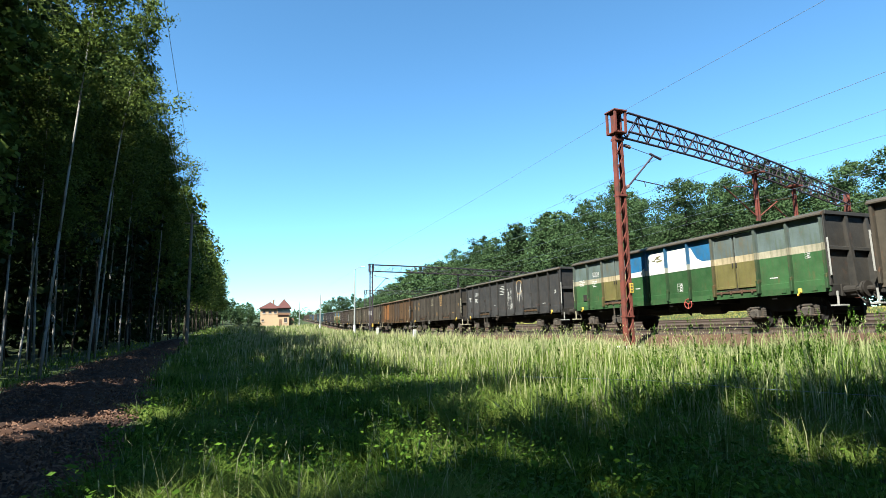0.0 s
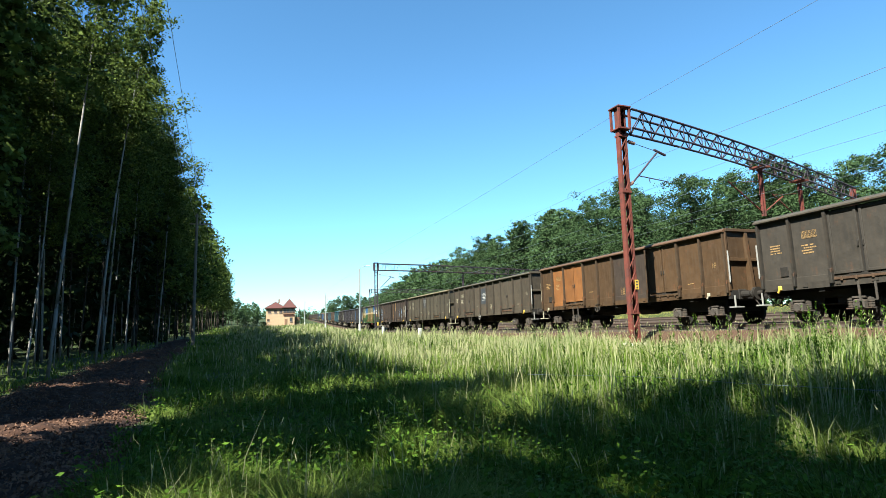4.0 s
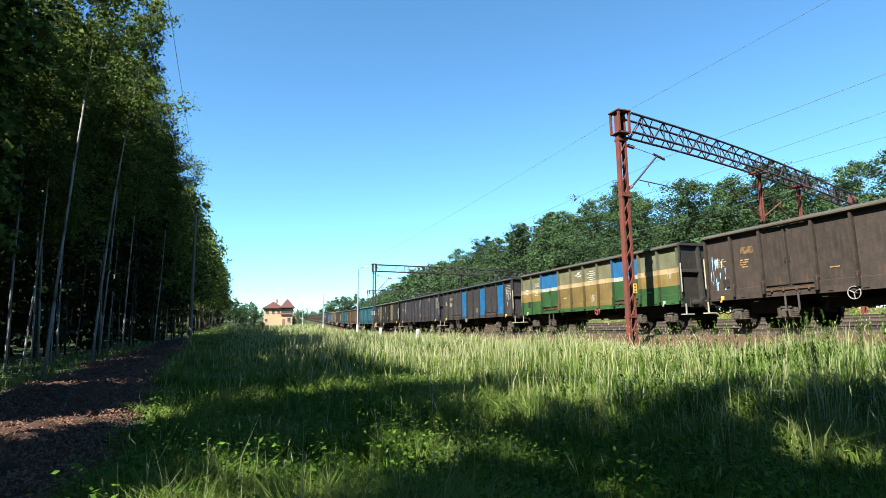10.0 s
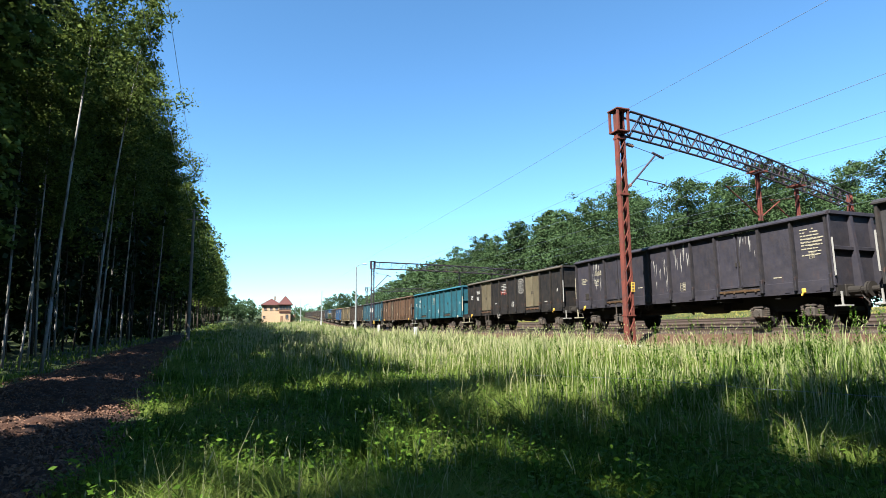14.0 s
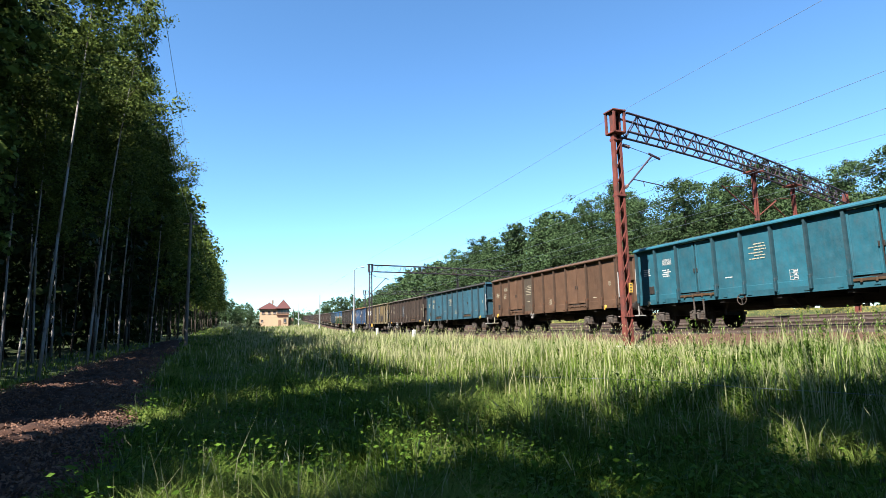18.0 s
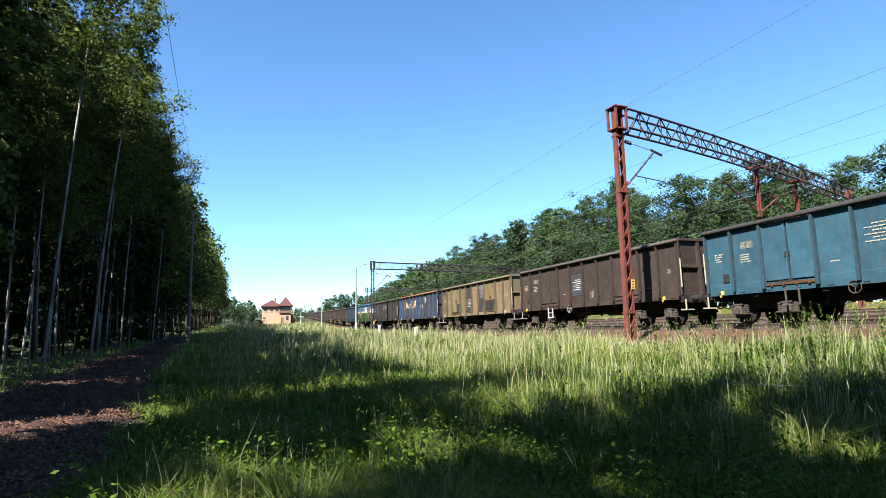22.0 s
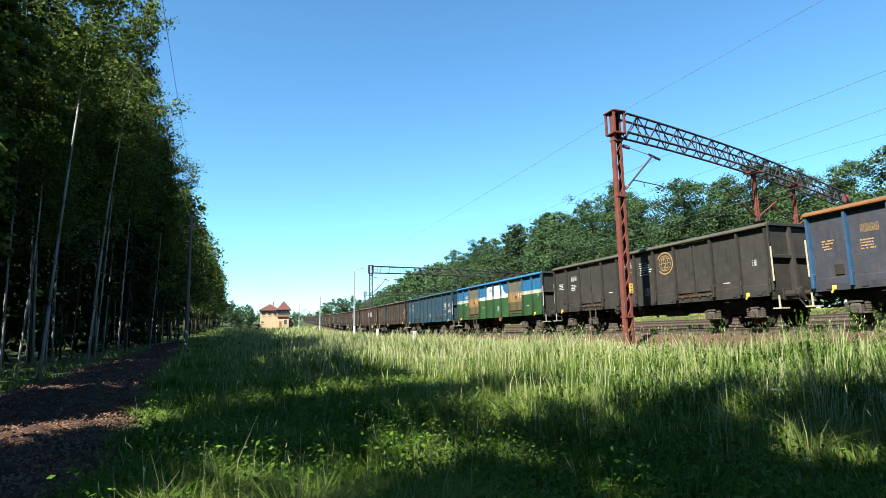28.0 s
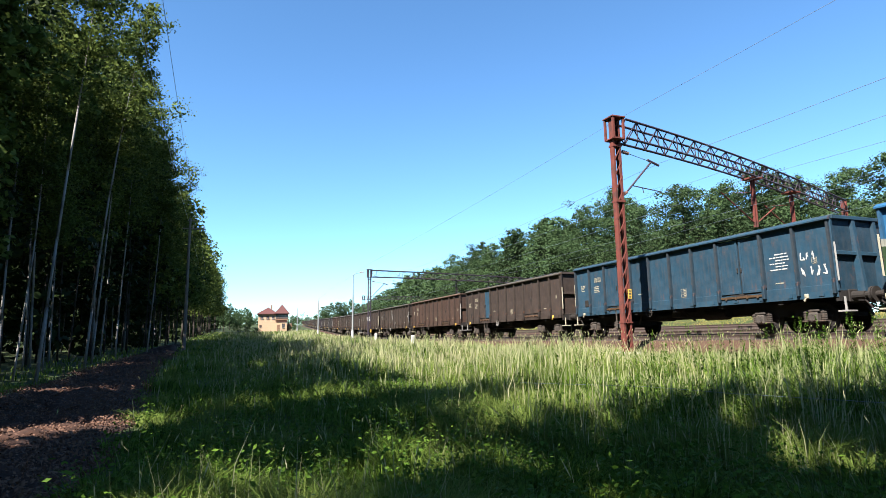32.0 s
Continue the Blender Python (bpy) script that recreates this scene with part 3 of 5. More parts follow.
def scrawl_mesh(seed, letters, size):
    """A tagger's scrawl of strokes that spell nothing."""
    rnd = random.Random(seed)
    bm = bmesh.new()
    y = 0.0
    for k in range(letters):
        p = [(0, -y - rnd.uniform(0, 0.5) * size, rnd.uniform(0, 1) * size) for _ in range(5)]
        for a, b in zip(p, p[1:]):
            bar(bm, a, b, 0.004, size * 0.10)
        y += size * 0.62
    return meshed("scrawl", bm)


def swoosh_mesh():
    """The white field of the tri-colour livery across the two middle panels and its flanks."""
    bm = bmesh.new()
    prism(bm, [(2.26, 2.40), (1.50, 2.42), (1.28, 2.55), (1.05, 2.96), (0.88, 3.04), (-1.12, 3.04), (-1.28, 2.98), (-1.52, 2.58), (-1.78, 2.44), (-2.26, 2.42), (-2.26, 2.20), (2.26, 2.20)], "x", FACE - 0.004, FACE - 0.001)
    return meshed("white_field", bm)


def swallow_mesh():
    bm = bmesh.new()
    prism(bm, [(0.32, 0.05), (0.1, 0.02), (-0.05, 0.16), (-0.3, 0.16), (-0.12, 0.10), (-0.22, 0.02), (0.0, 0.06), (0.1, -0.03)], "x", -0.004, 0)
    prism(bm, [(-0.02, -0.02), (-0.3, 0.0), (-0.34, -0.05), (-0.02, -0.08)], "x", -0.004, 0)
    return meshed("company_mark", bm)


M = {
    "panel": panel_mesh(WIDTH["panel"]), "leaf": leaf_mesh(WIDTH["leaf"]), "rib": rib_mesh(0.07, 0.0), "post": rib_mesh(0.085, 0.015), "rim": rim_mesh(), "end": end_mesh(),
    "end_post": end_post_mesh(), "end_rail": end_rail_mesh(), "corner_post": corner_post_mesh(), "hose": hose_mesh(), "handle": handle_mesh(), "seam": seam_mesh(), "floor": floor_mesh(), "sill": sill_mesh(), "frame": frame_mesh(), "gear": gear_mesh(), "bogie": bogie_mesh(), "wheelset": wheelset_mesh(),
    "box": box_mesh(), "spring": spring_mesh(), "buffer": buffer_mesh(), "coupler": coupler_mesh(), "wheel": hand_wheel_mesh(), "step": step_mesh(1), "ladder": step_mesh(2), "corner": rail_step_mesh(),
    "latch": latch_mesh(), "door_sill": door_sill_mesh(), "hook": hook_mesh(), "holder": holder_mesh(), "back": back_mesh(), "table": grid_mesh(), "tests": small_grid_mesh(), "swoosh": swoosh_mesh(), "mark": swallow_mesh(),
    "globe": globe_mesh(0.42), "ring": globe_mesh(0.40, False),
    "lines": [writing_mesh(6, 6, 0.11, 0.038, i, 0.10, 2.5) for i in range(3)], "number": [writing_mesh(4, 7, 0.062, 0.046, 9 + i, 0.22) for i in range(3)], "short": writing_mesh(1, 7, 0.05, 0.035, 5, 0.1),
    "splash": [splash_mesh(i, 16, 1.0) for i in range(4)], "scrawl": [scrawl_mesh(3, 4, 0.34), scrawl_mesh(8, 3, 0.30), scrawl_mesh(14, 4, 0.82), scrawl_mesh(15, 4, 0.82)],
}


def centre(i):
    """The middle of a side's cell, along the wagon."""
    return (edges[i] + edges[i + 1]) / 2


FLIP = pose(0, 0, 0, 0, 0, 180)
GREENBAND = (0.055, 0.20, 0.055)
RIBS = {}


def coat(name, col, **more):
    """A paint, and a darker, dirtier copy for the ribs, with their shade in the colour."""
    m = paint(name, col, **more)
    RIBS[m] = paint("shaded_rib_" + name, tuple(x * 0.55 + 0.004 for x in col), **{**more, "dirt": min(1.0, more.get("dirt", 0.5) * 1.2), "bands": tuple((z, tuple(x * 0.8 for x in c)) for z, c in more.get("bands") or ())})
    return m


COATS = {
    "olive": coat("olive_paint", (0.18, 0.142, 0.102)), "graphite": coat("graphite_paint", (0.105, 0.103, 0.110), dirt=0.2), "umber": coat("umber_paint", (0.125, 0.103, 0.085), dirt=0.3),
    "rust": coat("rust_paint", (0.22, 0.115, 0.05), dirt=0.6), "khaki": coat("khaki_paint", (0.19, 0.150, 0.110), dirt=0.45), "moss": coat("moss_paint", (0.195, 0.165, 0.118), dirt=0.4),
    "maroon": coat("maroon_paint", (0.125, 0.088, 0.075), dirt=0.45), "slate": coat("slate_paint", (0.10, 0.09, 0.10), dirt=0.3), "violet": coat("violet_grey_paint", (0.088, 0.080, 0.112), dirt=0.14),
    "black": coat("black_paint", (0.030, 0.029, 0.034), dirt=0.3), "teal": coat("teal_paint", (0.038, 0.28, 0.385), dirt=0.15), "brown": coat("brown_paint", (0.29, 0.155, 0.090), dirt=0.45),
    "petrol": coat("petrol_paint", (0.070, 0.26, 0.37), dirt=0.22), "cocoa": coat("cocoa_paint", (0.130, 0.090, 0.072), dirt=0.4), "tan": coat("tan_paint", (0.50, 0.39, 0.22), dirt=0.35),
    "night": coat("night_blue_paint", (0.105, 0.110, 0.155), dirt=0.4), "soot": coat("soot_paint", (0.09, 0.082, 0.076), dirt=0.25), "blue": coat("blue_paint", (0.04, 0.15, 0.25), dirt=0.4),
    "brick": coat("brick_brown_paint", (0.16, 0.088, 0.065), dirt=0.45), "azure": coat("azure_paint", (0.03, 0.30, 0.75), dirt=0.12, rough=0.5), "sand": coat("sand_paint", (0.36, 0.30, 0.19), dirt=0.55),
    "dust": coat("dusty_rim_paint", (0.20, 0.165, 0.125), dirt=0.4), "orange": coat("orange_rust_paint", (0.62, 0.24, 0.07), dirt=0.3), "ironblue": coat("rib_blue_paint", (0.05, 0.21, 0.48), dirt=0.35),
    "tri": coat("blue_white_green_paint", GREENBAND, dirt=0.16, bands=((2.20, (0.80, 0.76, 0.64)), (2.40, (0.03, 0.22, 0.50)))),
    "tri_faded": coat("faded_green_cream_paint", (0.08, 0.24, 0.075), dirt=0.35, bands=((2.20, (0.72, 0.62, 0.46)), (2.42, (0.20, 0.25, 0.25)))),
    "tri_worn": coat("worn_green_cream_paint", (0.34, 0.29, 0.09), dirt=0.4, bands=((2.20, (0.78, 0.62, 0.40)), (2.42, (0.17, 0.21, 0.21)))),
    "tri_door": coat("worn_door_paint", (0.24, 0.21, 0.09), dirt=0.5, bands=((1.85, (0.52, 0.29, 0.12)), (2.45, (0.22, 0.21, 0.18)))),
    "tri_gold": coat("ochre_band_paint", (0.07, 0.24, 0.06), dirt=0.25, bands=((1.72, (0.46, 0.29, 0.09)), (2.20, (0.90, 0.62, 0.34)), (2.40, (0.30, 0.28, 0.17)))),
    "tri_ochre": coat("ochre_paint", (0.48, 0.32, 0.10), dirt=0.3, bands=((2.20, (0.90, 0.64, 0.36)), (2.40, (0.30, 0.28, 0.17)))),
    "tan_door": coat("half_tan_paint", (0.09, 0.085, 0.09), dirt=0.3, bands=((1.95, (0.36, 0.26, 0.12)),)),
    "tan_top": coat("tan_dark_top_paint", (0.36, 0.26, 0.12), dirt=0.4, bands=((2.75, (0.09, 0.085, 0.09)),)),
    "tri_bright": coat("bright_band_paint", GREENBAND, dirt=0.15, bands=((2.18, (0.74, 0.72, 0.64)), (2.36, (0.03, 0.22, 0.55)))),
}


def wagon(coat, words, rim=None, rib=None, cells=None, extras=(), ink=CREAM, seed=0):
    """One four-axle open wagon: its side toward the camera is built of panels, door leaves and ribs."""
    rnd = random.Random(seed)
    w = thing("open_freight_wagon", Matrix(), words, "freight wagon", "train of open wagons")
    base, cells = COATS[coat], cells or {}
    rim = rim or ("dust" if coat in ("umber", "cocoa", "soot", "maroon", "khaki", "moss") else "brown" if coat in ("rust", "brick", "tan") else None)
    put("underframe", M["frame"], SHADED_IRON, w)
    put("floor_plate", M["floor"], DARK, w)
    put("brake_gear", M["gear"], SHADED_IRON, w)
    put("side_wall", M["back"], base, w)
    for i, cell in enumerate(CELLS):
        coat_i = COATS[cells[i]] if i in cells else base
        put("door_leaf" if cell == "leaf" else "panel", M[cell], coat_i, w, pose(0, centre(i), 0))
    for i, y in enumerate(edges):
        if i in (3, 9):
            continue
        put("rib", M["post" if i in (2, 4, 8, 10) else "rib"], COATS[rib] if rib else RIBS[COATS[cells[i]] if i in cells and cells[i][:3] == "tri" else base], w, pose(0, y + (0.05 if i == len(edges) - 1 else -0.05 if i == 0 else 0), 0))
    for i in (3, 9):
        put("door_latch", M["latch"], DARK, w, pose(0, edges[i], 0))
        put("door_sill", M["door_sill"], COATS["brown" if seed % 2 else "rust"], w, pose(0, edges[i], 0), "rust-stained strip under the doors")
        put("door_recess", M["seam"], SHADED_IRON, w, pose(0, edges[i], 0))
        for e in (-0.07, 0.07):
            put("door_handle", M["handle"], DARK, w, pose(0, edges[i] + e, 0))
    put("top_rail", M["rim"], COATS[rim] if rim else base, w)
    put("top_rail", M["rim"], COATS[rim] if rim else base, w, FLIP)
    put("side_sill", M["sill"], base, w)
    put("side_sill", M["sill"], DARK, w, FLIP)
    for m in (Matrix(), FLIP):
        tail = COATS["soot"] if coat[:3] == "tri" else base
        put("end_wall", M["end"], tail, w, m)
        put("coupling", M["coupler"], DARK, w, m)
        for z in (TOP - 0.06, 2.25):
            put("end_rail", M["end_rail"], tail, w, m @ pose(0, 0, z))
        put("corner_post", M["corner_post"], tail, w, m)
        put("corner_post", M["corner_post"], tail, w, m @ pose(2.7, 0, 0))
        for x in (-0.35, 0.35):
            put("brake_hose", M["hose"], DARK, w, m @ pose(x, 0, 0))
        for x in (-0.45, 0.45):
            put("end_post", M["end_post"], tail, w, m @ pose(x, 0, 0))
        for x in (-0.875, 0.875):
            put("buffer", M["buffer"], DARK, w, m @ pose(x, 0, 0))
    put("corner_step", M["corner"], CREAM if seed % 3 == 0 else WHEELGREY, w)
    put("corner_step", M["corner"], CREAM if seed % 3 else WHEELGREY, w, Matrix.Diagonal((1, -1, 1, 1)))
    put("step", M["ladder" if seed == 15 else "step"], WHITE if seed == 15 else GRUB, w, pose(0, centre(2) - 0.45, 0))
    put("hand_wheel", M["wheel"], REDP if coat[:3] == "tri" else WHEELGREY if seed % 2 else GRUB, w, pose(FACE - 0.06, edges[7 if coat[:3] == "tri" else 5] + 0.15, SILL - 0.16) @ Matrix.Diagonal((0.7, 0.7, 0.7, 1)))
    for y in (5.75, -5.45):
        put("tow_hook", M["hook"], YELLOW if seed % 4 else CREAM, w, pose(0, y, 0))
    put("label_holder", M["holder"], DARK, w, pose(0, edges[1] + 0.34, 0))
    # lettering that cannot be read
    f = FACE - 0.002
    put("load_table", M["table"], ink, w, pose(f, edges[1] - 0.35, 2.72))
    tagged(put("lettering", M["number"][seed % 3], ink, w, pose(f, edges[1] + 0.95 - 0.2, 2.42)), kind="stuff")
    tagged(put("lettering", M["number"][(seed + 1) % 3], ink, w, pose(f, edges[1] - 0.30, 2.30)), kind="stuff")
    put("test_table", M["tests"], ink, w, pose(f, centre(6) + 0.1, 1.72))
    tagged(put("lettering", M["short"], ink, w, pose(f, centre(4) + 0.2, 1.72)), kind="stuff")
    tagged(put("lettering", M["short"], ink, w, pose(f, centre(10) + 0.2, 1.55)), kind="stuff")
    tagged(put("lettering", M["tests"], ink, w, pose(f, centre(11) + 0.1, 2.2) @ Matrix.Diagonal((1, 0.6, 0.6, 1))), kind="stuff")
    for kind, cell, z, mat, *more in extras:
        i, me = (more[0] if more else 0), M[kind]
        decal = put({"lines": "lettering", "splash": "paint_splash", "scrawl": "scrawl", "board": "notice_board", "globe": "emblem", "ring": "emblem", "mark": "company_mark", "swoosh": "white_field"}[kind], me[i] if isinstance(me, list) else me, mat, w,
            pose(0, centre(cell) if kind != "swoosh" else (edges[6]), 0) if kind == "swoosh" else pose(f - 0.003 - (0.006 if len(more) > 1 else 0), centre(cell) + (0.33 if kind == "lines" else 0.45 if kind == "scrawl" else 0), z))
        if kind in ("splash", "lines", "scrawl", "globe", "ring"):
            tagged(decal, kind="stuff")
    # running gear
    wheels = []
    for y in (4.5, -4.5):
        b = put("bogie", M["bogie"], SHADED_IRON, w, pose(0, y, 0))
        for dy in (0.9, -0.9):
            wheels.append(put("wheelset", M["wheelset"], SHADED_IRON, b, pose(0, dy, 0.46)))
            put("axle_box", M["box"], GRUB, b, pose(0, dy, 0))
            for e in (-0.27, 0.27):
                put("coil_spring", M["spring"], GRUB, b, pose(0, dy + e, 0))
    return w, wheels


BOARD = bmesh.new()
solid(BOARD, (0, 0, 0), (0.006, 1.0, 1.05))
M["board"] = meshed("notice_board", BOARD)
SPRAY = surface("spray_paint", (0.50, 0.33, 0.16), 0.7, vary=0.3, scale=5)
DARKDOORS = {2: "sand", 3: "sand", 8: "sand", 9: "sand"}
TRAIN = [
    dict(coat="khaki", words="dusty olive-brown open freight wagon", seed=0),
    dict(coat="tri_faded", words="worn green, cream and blue open freight wagon", seed=1, rim="dust", cells={2: "tri_worn", 3: "tri_worn", 4: "tri", 5: "tri", 6: "tri", 7: "tri", 8: "tri_worn", 9: "tri_worn"}, ink=WHITE, extras=[("swoosh", 5, 0, WHITE), ("mark", 5, 2.75, COATS["tri_worn"])]),
    dict(coat="graphite", words="dark graphite open freight wagon with a faded emblem", seed=2, rim="dust", ink=WHITE, extras=[("lines", 5, 2.85, WHITE), ("ring", 7, 2.65, OCHRE), ("splash", 7, 1.9, WHITE, 0), ("splash", 6, 1.7, WHITE, 2)]),
    dict(coat="umber", words="dark brown open freight wagon with an ochre emblem", seed=3, rim="dust", ink=OCHRE, extras=[("lines", 5, 2.80, CREAM), ("globe", 7, 2.62, OCHRE)]),
    dict(coat="rust", words="rust-patched orange-brown open freight wagon", seed=4, cells={1: "orange", 2: "orange", 3: "orange", 6: "cocoa", 7: "cocoa"}, ink=OCHRE),
    dict(coat="khaki", words="grey-olive open freight wagon with a black board", seed=5, rim="moss", extras=[("board", 5, 2.35, BLACKP), ("lines", 5, 2.55, WHITE, 0, 1)], ink=CREAM),
    dict(coat="moss", words="olive-green open freight wagon with a black board", seed=6, rim="tan", extras=[("board", 5, 2.62, COATS["graphite"]), ("lines", 5, 2.85, WHITE, 1, 1)], ink=CREAM),
    dict(coat="maroon", words="brown open freight wagon spattered with pale blue paint", seed=7, cells={6: "rust"}, ink=OCHRE, extras=[("splash", 9, 1.55, SKYBLUE, 0), ("splash", 10, 1.6, SKYBLUE, 1), ("splash", 11, 1.7, CREAM, 2), ("splash", 0, 1.6, SKYBLUE, 3), ("globe", 7, 2.62, OCHRE)]),
    dict(coat="tri_gold", words="ochre, cream and green open freight wagon with blue doors", seed=8, rim="moss", cells={2: "tri_bright", 3: "tri_bright", 4: "tri_ochre", 5: "tri_ochre", 6: "tri_ochre", 7: "tri_ochre", 8: "tri_bright", 9: "tri_bright"}, extras=[("mark", 5, 2.75, WHITE), ("lines", 6, 2.85, WHITE)], ink=WHITE),
    dict(coat="slate", words="dark grey open freight wagon with bright blue panels", seed=9, cells={4: "azure", 7: "azure", 10: "azure"}, ink=CREAM, extras=[("lines", 11, 2.9, CREAM), ("splash", 11, 1.9, WHITE, 1)]),
    dict(coat="violet", words="scratched violet-grey open freight wagon", seed=10, ink=CREAM, extras=[("splash", 6, 2.3, WHEELGREY, 0), ("splash", 5, 1.9, WHEELGREY, 1), ("splash", 9, 2.5, WHEELGREY, 2), ("splash", 1, 2.2, WHEELGREY, 3), ("lines", 11, 2.6, CREAM), ("lines", 11, 2.9, CREAM, 1)]),
    dict(coat="black", words="black open freight wagon with cream doors", seed=11, rim="dust", cells=dict(DARKDOORS), ink=WHITE, extras=[("lines", 5, 2.85, WHITE), ("globe", 7, 2.6, WHEELGREY), ("scrawl", 5, 2.2, REDP, 0)]),
    dict(coat="teal", words="bright teal open freight wagon, lightly weathered", seed=12, ink=WHITE, extras=[("lines", 5, 2.7, CREAM)]),
    dict(coat="brown", words="dusty brown open freight wagon", seed=13, cells={4: "khaki"}, ink=CREAM, extras=[("lines", 4, 2.6, CREAM)]),
    dict(coat="petrol", words="faded teal open freight wagon with rust scars", seed=14, rim="soot", ink=CREAM, extras=[("lines", 5, 2.6, CREAM)]),
    dict(coat="cocoa", words="dark brown open freight wagon with a black board", seed=15, rim="dust", ink=CREAM, extras=[("board", 5, 2.10, BLACKP), ("lines", 5, 2.35, WHITE, 0, 1)]),
    dict(coat="tan", words="tan open freight wagon with dark panels", seed=16, rim="tan", cells={0: "tan_top", 3: "tan_door", 5: "graphite", 7: "graphite", 8: "tan_door", 9: "tan_door"}, ink=OCHRE, extras=[("lines", 5, 2.15, WHITE), ("globe", 7, 2.62, WHEELGREY), ("scrawl", 11, 2.0, CREAM, 1)]),
    dict(coat="night", words="blue-grey open freight wagon with an orange rim and scrawls", seed=17, rim="orange", rib="ironblue", ink=OCHRE, extras=[("scrawl", 2, 1.95, SPRAY, 2), ("scrawl", 4, 2.0, SPRAY, 3), ("scrawl", 7, 2.0, SPRAY, 0), ("lines", 8, 2.9, WHITE, 1)]),
    dict(coat="soot", words="dark grey open freight wagon with a globe emblem", seed=18, rim="moss", ink=WHITE, extras=[("lines", 5, 2.85, WHITE), ("lines", 6, 2.75, WHITE, 1), ("globe", 7, 2.6, OCHRE)]),
    dict(coat="tri", words="blue, white and green open freight wagon with worn doors", seed=19, cells={2: "tri_door", 3: "tri_door", 8: "tri_door", 9: "tri_door"}, ink=WHITE, extras=[("swoosh", 5, 0, WHITE), ("mark", 5, 2.75, COATS["tri_worn"]), ("scrawl", 3, 2.05, SPRAY, 1), ("scrawl", 9, 2.05, SPRAY, 0), ("splash", 9, 1.9, COATS["azure"], 2)]),
    dict(coat="blue", words="blue open freight wagon with white scrawls", seed=20, ink=CREAM, extras=[("lines", 10, 2.45, WHITE), ("scrawl", 11, 2.1, WHITE, 1), ("scrawl", 11, 1.65, WHITE, 0)]),
    dict(coat="maroon", words="brown open freight wagon with one blue door", seed=21, cells={3: "blue"}),
    dict(coat="brick", words="rust-brown open freight wagon", seed=22),
    dict(coat="cocoa", words="dark brown open freight wagon", seed=23, extras=[("splash", 5, 2.0, WHITE, 0)], ink=WHITE),
    dict(coat="maroon", words="brown open freight wagon", seed=24),
]
REST = ["slate", "violet", "slate", "umber", "graphite", "maroon", "cocoa", "brick", "graphite", "umber"]
while len(TRAIN) < 48:
    c = REST[len(TRAIN) % len(REST)]
    TRAIN.append(dict(coat=c, words="grimy %s open freight wagon" % {"slate": "dark grey", "violet": "violet-grey", "umber": "dark brown", "graphite": "graphite", "maroon": "brown", "cocoa": "cocoa-brown", "brick": "rust-brown"}[c], seed=len(TRAIN)))
WAGONS = [wagon(**spec) for spec in TRAIN]


def rolled(t):
    """How far the train has rolled, in metres, slowing down on the way."""
    u = (t - 16) / 16
    return 130.783 * u - 9.41 * u * u + 2.736 * u**3


def on_line(s):
    """The pose of a vehicle whose middle is s metres up the near track."""
    e = 0.5
    dx, dz = float(bend(s + e) - bend(s - e)), float(grade(s + e) - grade(s - e))
    return pose(RAIL_X + float(bend(s)), s, float(grade(s)), math.degrees(math.atan(dz)), 0, -math.degrees(math.atan(dx)))


def middle(n, t):
    return 24.95 + PITCH * (n - 13) - BODY / 2 - (rolled(t) - rolled(19.0))


def motions():
    for n, (w, wheels) in enumerate(WAGONS):
        walk(w, [(t, on_line(middle(n, t))) for t in np.arange(0, 32.01, 0.5)])
        near = [t for t in np.arange(0, 32.0, 1 / 15) if -2 < middle(n, t) < 42]
        if len(near) < 2:
            continue
        turns = [(t, rolled(t) / 0.46) for t in ([0.0] if near[0] > 0 else []) + near + [32.0]]
        lo, hi = rolled(near[0]) / 0.46, rolled(near[-1]) / 0.46
        for i, wheel in enumerate(wheels):
            dy = wheel.matrix_basis.translation.y
            walk(wheel, [(t, pose(0, dy, 0.46, math.degrees(min(max(a, lo), hi) - lo))) for t, a in turns])


# ---- overhead line: portal gantries ----
def lattice_mast(parent, foot, top, steel, size=(0.34, 0.46)):
    """Four corner angles with lacing bars, on a concrete foot."""
    x, y = foot
    a, b = size[0] / 2, size[1] / 2
    for sx in (-1, 1):
        bm = bmesh.new()
        solid(bm, (x + sx * a, y, (top[0] + top[1]) / 2), (0.05, size[1] * 0.42, top[1] - top[0]), bevel=0.006)
        solid(bm, (x + sx * (a - 0.03), y - size[1] * 0.20, (top[0] + top[1]) / 2), (0.08, 0.03, top[1] - top[0]))
        solid(bm, (x + sx * (a - 0.03), y + size[1] * 0.20, (top[0] + top[1]) / 2), (0.08, 0.03, top[1] - top[0]))
        part("mast_channel", bm, steel, parent)
    n = int((top[1] - top[0]) / 0.55)
    h = (top[1] - top[0]) / n
    bm = bmesh.new()
    bar(bm, (-a, -size[1] * 0.20, 0), (a, -size[1] * 0.20, h), 0.05, 0.02)
    lace = meshed("lacing_bar", bm)
    for i in range(n):
        m = pose(x, y, top[0] + i * h)
        put("lacing_bar", lace, steel, parent, m if i % 2 else m @ pose(0, 0, 0, 0, 0, 180) @ pose(0, 2 * size[1] * 0.0, 0))
        put("lacing_bar", lace, steel, parent, pose(x, y, top[0] + i * h, 0, 0, 180) if i % 2 else m)
    bm = bmesh.new()
    solid(bm, (x, y, top[0] - 0.05), (0.7, 0.8, 0.5), bevel=0.04)
    part("mast_foot", bm, CONCRETE, parent)
    for f, w in ((0.12, 0.08), (0.36, 0.08), (0.86, 0.05)):
        bm = bmesh.new()
        solid(bm, (x, y, top[1] - f * (top[1] - top[0])), (size[0] + 0.07, size[1] * 0.5 + 0.06, w))
        part("mast_collar", bm, steel, parent)


